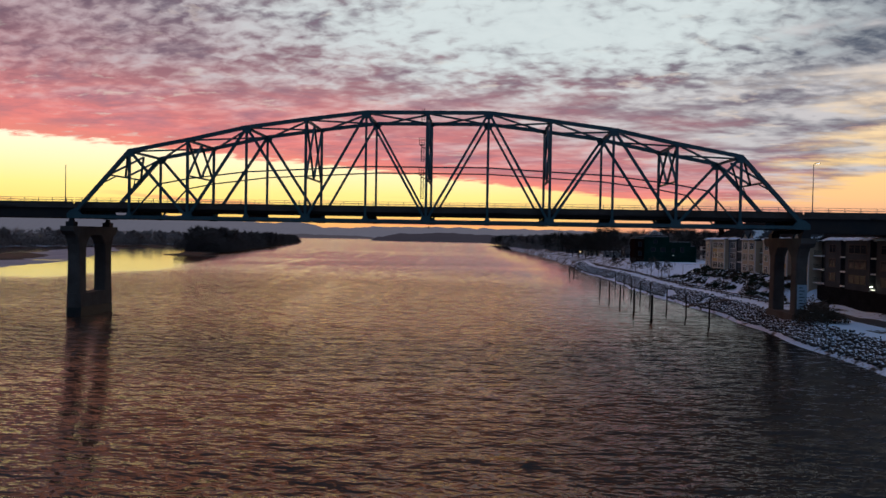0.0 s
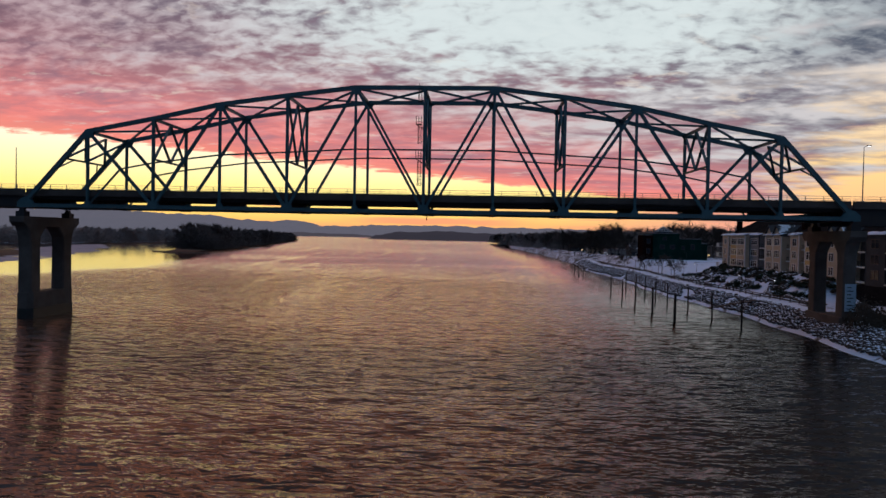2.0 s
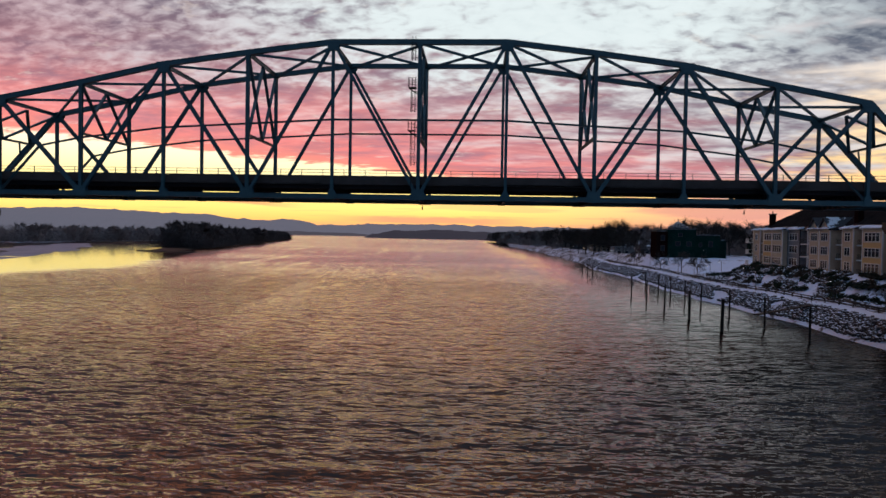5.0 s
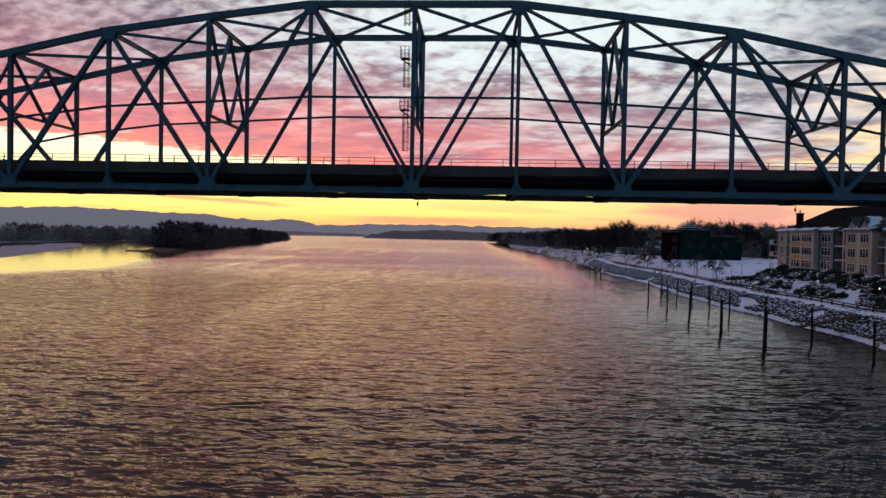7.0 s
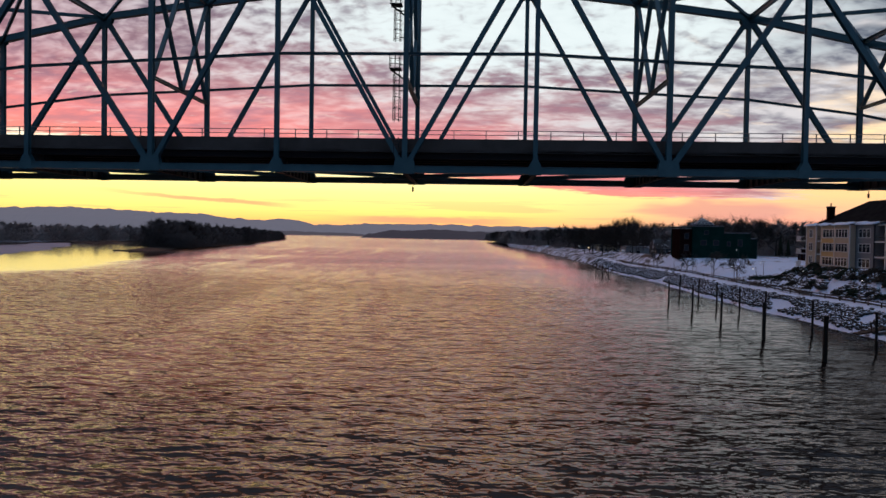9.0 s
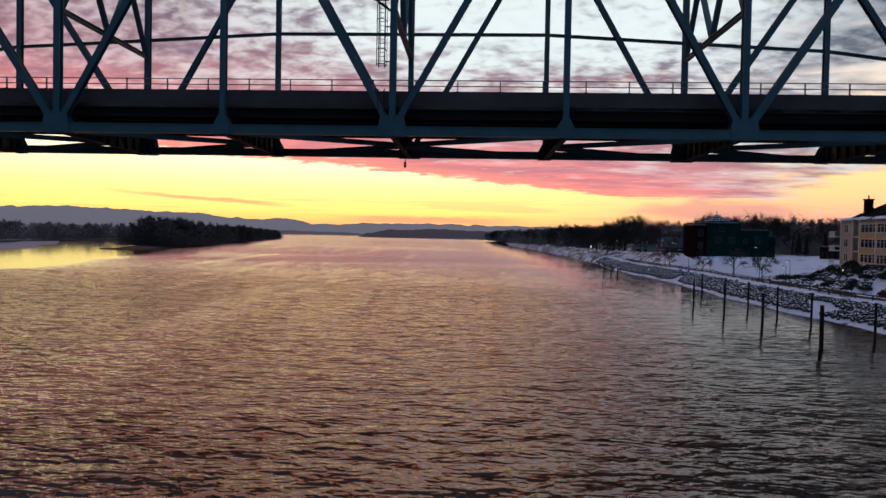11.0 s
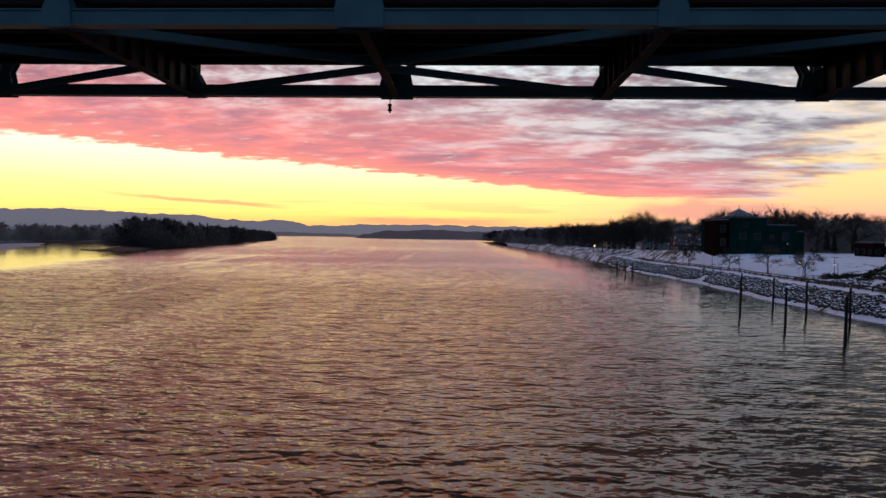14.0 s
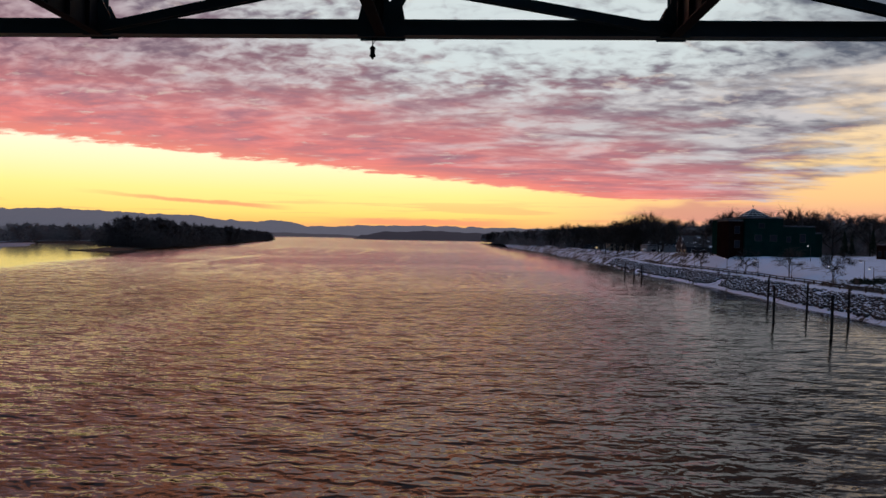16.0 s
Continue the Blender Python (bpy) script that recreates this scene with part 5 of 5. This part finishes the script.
    for y in (105.2, 60.0, 20.0):
        bm = bmesh.new()
        y = min(y, 101.5)
        span(bm, (93.2, y - 0.7, eave + 0.6), (94.5, y + 0.7, eave + 4.6))
        ch = part("chimney", bm, BRICK, t, "square dark brick chimney")
        bm = bmesh.new()
        span(bm, (93.05, y - 0.85, eave + 4.6), (94.65, y + 0.85, eave + 4.85))
        part("chimney_cap", bm, DARKWALL, ch)
        bm = bmesh.new()
        tube(bm, (93.85, y, eave + 4.85), (93.85, y, eave + 5.7), 0.16, 0.13, 8)
        part("chimney_pot", bm, DARK_STEEL, ch)


flats()


def box_building(name, x0, x1, y0, y1, z0, z1, mat, label, wins=(), south=(), roof="flat", roof_mat=None, category="building", group=""):
    """A building with windows on its river face (-x) and on its south face (-y)."""
    t = thing(name, (x0, y0, z0), label, category, group)
    w, d, h = x1 - x0, y1 - y0, z1 - z0
    bm = bmesh.new()
    span(bm, (0, 0, -3.0), (w, d, h))
    part("wall", bm, mat, t)
    rm = roof_mat or SNOWROOF
    bm = bmesh.new()
    if roof == "flat":
        span(bm, (-0.15, -0.15, h), (w + 0.15, d + 0.15, h + 0.35))
        part("parapet", bm, DARKWALL, t)
        bm = bmesh.new()
        span(bm, (0.2, 0.2, h + 0.35), (w - 0.2, d - 0.2, h + 0.42))
        part("roof", bm, SNOW, t, "flat roof under snow")
    else:
        rise = min(w, d) * 0.34
        if roof == "gable_x":
            ring = [(-0.4, -0.5, h - 0.15), (-0.4, d + 0.5, h - 0.15), (-0.4, d / 2, h + rise)]
            prism(bm, ring, (w + 0.8, 0, 0))
        else:
            ring = [(-0.5, -0.4, h - 0.15), (w + 0.5, -0.4, h - 0.15), (w / 2, -0.4, h + rise)]
            prism(bm, ring, (0, d + 0.8, 0))
        part("roof", bm, rm, t, "pitched roof with snow")
    for yc, zc_, ww, hh, lit in wins:
        bm = bmesh.new()
        span(bm, (-0.07, yc - ww / 2 - 0.1, zc_ - 0.1), (0.02, yc + ww / 2 + 0.1, zc_ + hh + 0.1))
        fr = part("window", bm, DARKWALL if mat in (DARKWALL, BRICK, GREENSIDE) else WHITE, t)
        bm = bmesh.new()
        span(bm, (-0.10, yc - ww / 2, zc_), (-0.075, yc + ww / 2, zc_ + hh))
        part("pane", bm, WARMLIGHT if lit else GLASS, fr)
    for xc, zc_, ww, hh, lit in south:
        bm = bmesh.new()
        span(bm, (xc - ww / 2 - 0.1, -0.07, zc_ - 0.1), (xc + ww / 2 + 0.1, 0.02, zc_ + hh + 0.1))
        fr = part("window", bm, DARKWALL if mat in (DARKWALL, BRICK, GREENSIDE) else WHITE, t)
        bm = bmesh.new()
        span(bm, (xc - ww / 2, -0.10, zc_), (xc + ww / 2, -0.075, zc_ + hh))
        part("pane", bm, WARMLIGHT if lit else GLASS, fr)
    return t


# the dark green hall with its brick corner and glazed cupola
box_building("brick_corner_block", 84.3, 88.8, 185, 194, 8.2, 18.3, BRICK, "dark red brick corner block of the hall", category="building",
             south=((2.6, 2.0, 1.5, 2.2, False), (2.6, 6.4, 1.5, 2.2, False)))
hall = box_building("green_hall", 88.85, 100.3, 184, 210, 8.2, 19.2, GREENSIDE, "tall dark green hall with few windows", category="building",
                    south=((4, 4.2, 2.0, 1.8, False), (8.6, 4.2, 2.0, 1.8, False), (5.0, 8.2, 1.6, 1.4, False)))
box_building("green_wing", 100.35, 110.6, 185, 208, 8.2, 16.8, GREENSIDE, "lower dark green wing of the hall", category="building", south=((2.2, 4, 1.2, 1.6, False), (6.4, 4, 1.6, 2.4, False)))
box_building("green_wing", 110.65, 114.3, 188, 206, 8.2, 14.8, GREENSIDE, "lowest dark green wing of the hall", category="building")
CX, CH = 7.6, 11.36
bm = bmesh.new()
c = [bm.verts.new(v) for v in [(CX + 3.3 * i, 12 + 3.3 * j, z) for z in (CH, CH + 0.9) for i, j in ((-1, -1), (1, -1), (1, 1), (-1, 1))] + [(CX, 12, CH + 3.3)]]
for fc in ((0, 1, 5, 4), (1, 2, 6, 5), (2, 3, 7, 6), (3, 0, 4, 7), (4, 5, 8), (5, 6, 8), (6, 7, 8), (7, 4, 8)):
    bm.faces.new([c[i] for i in fc])
cup = part("cupola", bm, SHINGLE, hall, "dark pyramid cupola")
for i, j in ((-1, -1), (1, -1), (1, 1), (-1, 1), (0, -1), (0, 1), (-1, 0), (1, 0), (-0.5, -1), (0.5, -1)):
    bm = bmesh.new()
    tube(bm, (CX + 3.33 * i, 12 + 3.33 * j, CH + 0.9), (CX, 12, CH + 3.35), 0.1, 0.07, 5)
    part("glazing_bar", bm, WHITE, cup, "pale glazing bar")
for z, k in ((0.9, 1.0), (1.7, 0.67), (2.5, 0.33)):
    bm = bmesh.new()
    q = [(CX + 3.35 * k * i, 12 + 3.35 * k * j, CH + z) for i, j in ((-1, -1), (1, -1), (1, 1), (-1, 1))]
    for i in range(4):
        tube(bm, q[i], q[(i + 1) % 4], 0.08, n=5)
    part("glazing_bar", bm, WHITE, cup, "pale glazing bar")
bm = bmesh.new()
tube(bm, (CX, 12, CH + 3.2), (CX, 12, CH + 4.5), 0.07, 0.04, 6)
tube(bm, (CX - 0.3, 12, CH + 4.2), (CX + 0.35, 12, CH + 4.4), 0.1, 0.03, 6)
part("finial", bm, DARK_STEEL, cup)

# low pavilion and houses up river
box_building("pavilion", 98, 112, 262, 276, 6.0, 9.6, GREYSIDE, "low pale pavilion with a snowy roof", roof="gable_x", category="pavilion", wins=((3, 0.8, 2, 1.6, False), (7, 0.8, 2, 1.6, False), (11, 0.8, 2, 1.6, False)),
             south=((3, 0.8, 2, 1.6, False), (7, 0.8, 2, 1.6, False)))
box_building("pavilion", 114, 124, 258, 270, 6.2, 10.2, CREAM, "small cream pavilion with a snowy roof", roof="gable_y", category="pavilion", wins=((3, 0.8, 1.6, 1.6, False),), south=((5, 0.8, 1.6, 1.6, False),))
box_building("pavilion", 91, 110, 297, 309, 5.4, 9.6, PALEGREY, "low pale park pavilion with a flat snowy roof", roof="flat", category="pavilion", wins=((3, 0.8, 2, 1.6, False), (7, 0.8, 2, 1.6, False)), south=((3, 0.8, 2, 1.6, False), (7, 0.8, 2, 1.6, False)))
hr = random.Random(31)
for i, (x, y, w, d, h, mt, rf) in enumerate(((128, 150, 14, 12, 5, DARKWALL, "gable_x"), (124, 168, 12, 9, 4.2, BRICK, "flat"), (145, 158, 22, 14, 5.5, DARKWALL, "flat"), (150, 185, 16, 14, 6.5, GREYSIDE, "gable_y"),
                                             (172, 170, 18, 14, 6.5, BRICK, "flat"), (176, 205, 14, 12, 6.5, CREAM, "gable_x"), (128, 118, 18, 12, 4.5, DARKWALL, "flat"), (150, 128, 20, 14, 6, BRICK, "flat"),
                                             (104, 330, 14, 11, 6, GREYSIDE, "gable_y"), (122, 350, 13, 11, 6, DARKWALL, "gable_x"), (100, 420, 14, 12, 6.5, CREAM, "gable_x"), (130, 430, 14, 12, 7, DARKWALL, "gable_y"),
                                             (96, 500, 13, 12, 6, GREYSIDE, "gable_x"), (120, 520, 14, 12, 7, DARKWALL, "gable_y"), (140, 300, 14, 12, 7, DARKWALL, "gable_x"), (160, 320, 14, 12, 7, GREYSIDE, "gable_y"),
                                             (200, 190, 16, 13, 7, GREYSIDE, "gable_x"), (215, 225, 16, 13, 7, DARKWALL, "gable_y"), (120, 285, 12, 10, 6, DARKWALL, "gable_x"))):
    z = bank_z(x, y) - 0.2
    label = {"flat": "low flat-roofed town building beyond the snowy lawn", "gable_x": "small town house with a snowy pitched roof", "gable_y": "small town house with a snowy pitched roof"}[rf]
    box_building("town_house" if rf != "flat" else "shop_building", x, x + w, y, y + d, z, z + h, mt, label, roof=rf, category="house" if rf != "flat" else "building", group="town houses",
                 wins=[(d * (j + 0.5) / 3, 1.0, 1.3, 1.5, hr.random() < 0.04) for j in range(3)] + [(d * (j + 0.5) / 3, 3.8, 1.2, 1.4, False) for j in range(3) if h > 5.4],
                 south=[(w * (j + 0.5) / 4, 1.0, 1.3, 1.5, hr.random() < 0.05) for j in range(4)] + [(w * (j + 0.5) / 4, 3.8, 1.2, 1.4, False) for j in range(4) if h > 5.4])


# ---------------------------------------------------------------- park lamps, sign, shrubs, cars
def park_lamp(x, y, h, side, lit=True):
    t = thing("park_lamp", (x, y, bank_z(x, y)), "dark park lamp post with a small lit hanging lantern", "street lamp", "park lamps")
    bm = bmesh.new()
    tube(bm, (0, 0, -0.2), (0, 0, 0.6), 0.13, 0.09, 8)
    tube(bm, (0, 0, 0.6), (0, 0, h), 0.075, 0.05, 8)
    part("post", bm, DARK_STEEL, t)
    bm = bmesh.new()
    prev = Vector((0, 0, h - 0.3))
    for i in range(1, 7):
        a = i / 6 * math.pi * 0.75
        nxt = Vector((side * 0.45 * (1 - math.cos(a)), 0, h - 0.3 + 0.5 * math.sin(a)))
        tube(bm, prev, nxt, 0.035, n=5)
        prev = nxt
    part("arm", bm, DARK_STEEL, t)
    bm = bmesh.new()
    tube(bm, prev, prev - Vector((0, 0, 0.22)), 0.06, 0.2, 9)
    shade = part("shade", bm, DARK_STEEL, t)
    if lit:
        bm = bmesh.new()
        bmesh.ops.create_uvsphere(bm, u_segments=8, v_segments=6, radius=0.085, matrix=Matrix.Translation(prev - Vector((0, 0, 0.27))))
        part("bulb", bm, LAMPLIGHT, shade)


for x, y in ((77, 103), (76.5, 115), (76.6, 131), (76.8, 148), (77.2, 168), (78, 196), (79, 62), (79.5, 84), (79, 42), (88.2, 124), (96, 160), (79.5, 236), (80, 278)):
    park_lamp(x, y, 4.3, -1)
for y in range(320, 1000, 62):
    park_lamp(shore_x(y) + 13 + 4 * math.sin(y), y, 5.5, -1)
for x, y in ((108, 210 + 60), (118, 330), (135, 380), (112, 400), (150, 165), (140, 250), (125, 300), (96, 350)):
    park_lamp(x, y, 7.0, -1)

t = thing("wall_lamp", (90.1, 10.0, 8.9), "bright lit lamp on the apartment wall", "lamp")
bm = bmesh.new()
span(bm, (-0.12, -0.18, 0), (0.08, 0.18, 0.2))
part("housing", bm, DARK_STEEL, t)
bm = bmesh.new()
span(bm, (-0.32, -0.22, -0.14), (-0.05, 0.22, -0.004))
part("lens", bm, glow("wall_lamp_light", (0.9, 1.0, 0.75), 30.0), t)

t = thing("park_sign", (79.5, 112, bank_z(79.5, 112)), "small dark two-post information sign in the snow", "sign")
for y in (-0.7, 0.7):
    bm = bmesh.new()
    span(bm, (-0.07, y - 0.07, -0.2), (0.07, y + 0.07, 1.9))
    part("post", bm, TIMBER, t)
bm = bmesh.new()
span(bm, (-0.05, -0.63, 0.7), (0.05, 0.63, 1.7))
part("panel", bm, DARK_STEEL, t)

t = thing("lit_sign", (173, 300, 0), "small bright yellow-white lit shop sign", "sign")
bm = bmesh.new()
span(bm, (-0.1, -0.1, bank_z(173, 300) - 0.2), (0.1, 0.1, 14.2))
part("post", bm, DARK_STEEL, t)
bm = bmesh.new()
span(bm, (-0.7, -0.15, 14.0), (0.7, -0.102, 16.2))
part("face", bm, glow("sign_light", (0.95, 1.0, 0.6), 2.2), t)


def shrub(x, y, r, h, mat, label):
    t = thing("shrub", (x, y, bank_z(x, y) - 0.05), label, "shrub", "bank shrubs")
    wr = random.Random(int(x * 31 + y * 17))
    vs, fs = [], []
    for i in range(int(330 * max(1.0, r * 0.7))):
        a, b, q = wr.uniform(0, 6.283), wr.random() ** 0.5, wr.random()
        cx, cy = r * b * math.cos(a), r * b * math.sin(a)
        top = h * math.sqrt(max(0.05, 1 - b * b)) * (0.75 + 0.25 * math.sin(3 * a + x))
        z = top * (0.35 + 0.65 * q)
        w = 0.16 * wr.uniform(0.6, 1.3)
        d = Vector((wr.gauss(0, 1), wr.gauss(0, 1), wr.gauss(0.4, 0.7))).normalized() * wr.uniform(0.25, 0.5)
        sd = d.orthogonal().normalized() * w
        p0 = Vector((cx, cy, z))
        k = len(vs)
        vs += [p0 - sd * 0.4, p0 + d * 0.5 - sd, p0 + d, p0 + d * 0.5 + sd]
        fs.append((k, k + 1, k + 2, k + 3))
    o = new("foliage", quick("foliage", [tuple(v) for v in vs], fs, mat))
    o.parent = t
    bm = bmesh.new()
    for i in range(5):
        a = wr.uniform(0, 6.28)
        tube(bm, (0, 0, -0.1), (0.5 * r * math.cos(a), 0.5 * r * math.sin(a), h * 0.7), 0.05, 0.02, 5)
    part("stems", bm, BARK, t)


for i in range(112):
    y = srng.uniform(34, 120)
    d = srng.choice((15.5, 18.5, 20.5, 22)) + srng.gauss(0, 0.5)
    if y > 100:
        d += 2
    shrub(shore_x(y) + d, y, srng.uniform(0.8, 1.7), srng.uniform(0.7, 1.3), EVERGREEN if srng.random() < 0.6 else BRUSH, "dark low shrub among snowy stones")
for x, y, r, h in ((72.0, -3.5, 3.3, 5.3), (74.2, -2.0, 2.9, 4.5), (70.3, -6.5, 2.6, 3.6), (74.5, -6, 2.2, 2.8), (84, 118, 2.2, 1.3), (86.5, 114, 2.4, 1.4), (88.5, 110, 2.4, 1.5), (82.5, 108, 2, 1.2), (86, 105.5, 2.2, 1.4)):
    shrub(x, y, r, h, EVERGREEN if y > 0 else BRUSH, "dense dark shrub on the snowy bank")


def parked_car(x, y, turn, paint, label, lamps=False):
    t = thing("parked_car", (x, y, bank_z(x, y)), label, "car", "parked cars")
    t.rotation_euler = (0, 0, radians(turn))
    bm = bmesh.new()
    prof = [(-2.2, 0.35), (2.2, 0.35), (2.25, 0.75), (1.2, 0.92), (0.55, 1.42), (-1.1, 1.45), (-1.8, 0.95), (-2.25, 0.85)]
    prism(bm, [(a, -0.85, b) for a, b in prof], (0, 1.7, 0))
    part("body", bm, paint, t)
    bm = bmesh.new()
    prism(bm, [(a, -0.87, b) for a, b in ((1.05, 0.95), (0.5, 1.36), (-1.05, 1.38), (-1.6, 0.97))], (0, 1.74, 0))
    part("glazing", bm, GLASS, t)
    for a in (-1.4, 1.4):
        for b in (-0.88, 0.7):
            bm = bmesh.new()
            tube(bm, (a, b, 0.33), (a, b + 0.18, 0.33), 0.33, n=12)
            wheel = part("wheel", bm, DARK_STEEL, t)
    bm = bmesh.new()
    span(bm, (-1.0, -0.6, 1.455), (0.45, 0.6, 1.5))
    part("snow_cap", bm, SNOW, t)
    if lamps:
        for b in (-0.6, 0.6):
            bm = bmesh.new()
            span(bm, (2.23, b - 0.15, 0.6), (2.29, b + 0.15, 0.76))
            part("headlight", bm, WARMLIGHT, t)


for i, (x, y, a) in enumerate(((118, 148, 200), (104, 236, 80), (107, 236, 82), (110, 237, 85), (90, 300, 88), (93, 301, 92), (97, 302, 90), (94, 360, 85), (97, 361, 88), (101, 362, 90), (100, 248, 80))):
    parked_car(x, y, a, (WHITE, GREYSIDE, BRICK, DARKWALL)[i % 4], "parked car with snow on its roof", lamps=(i == 0))
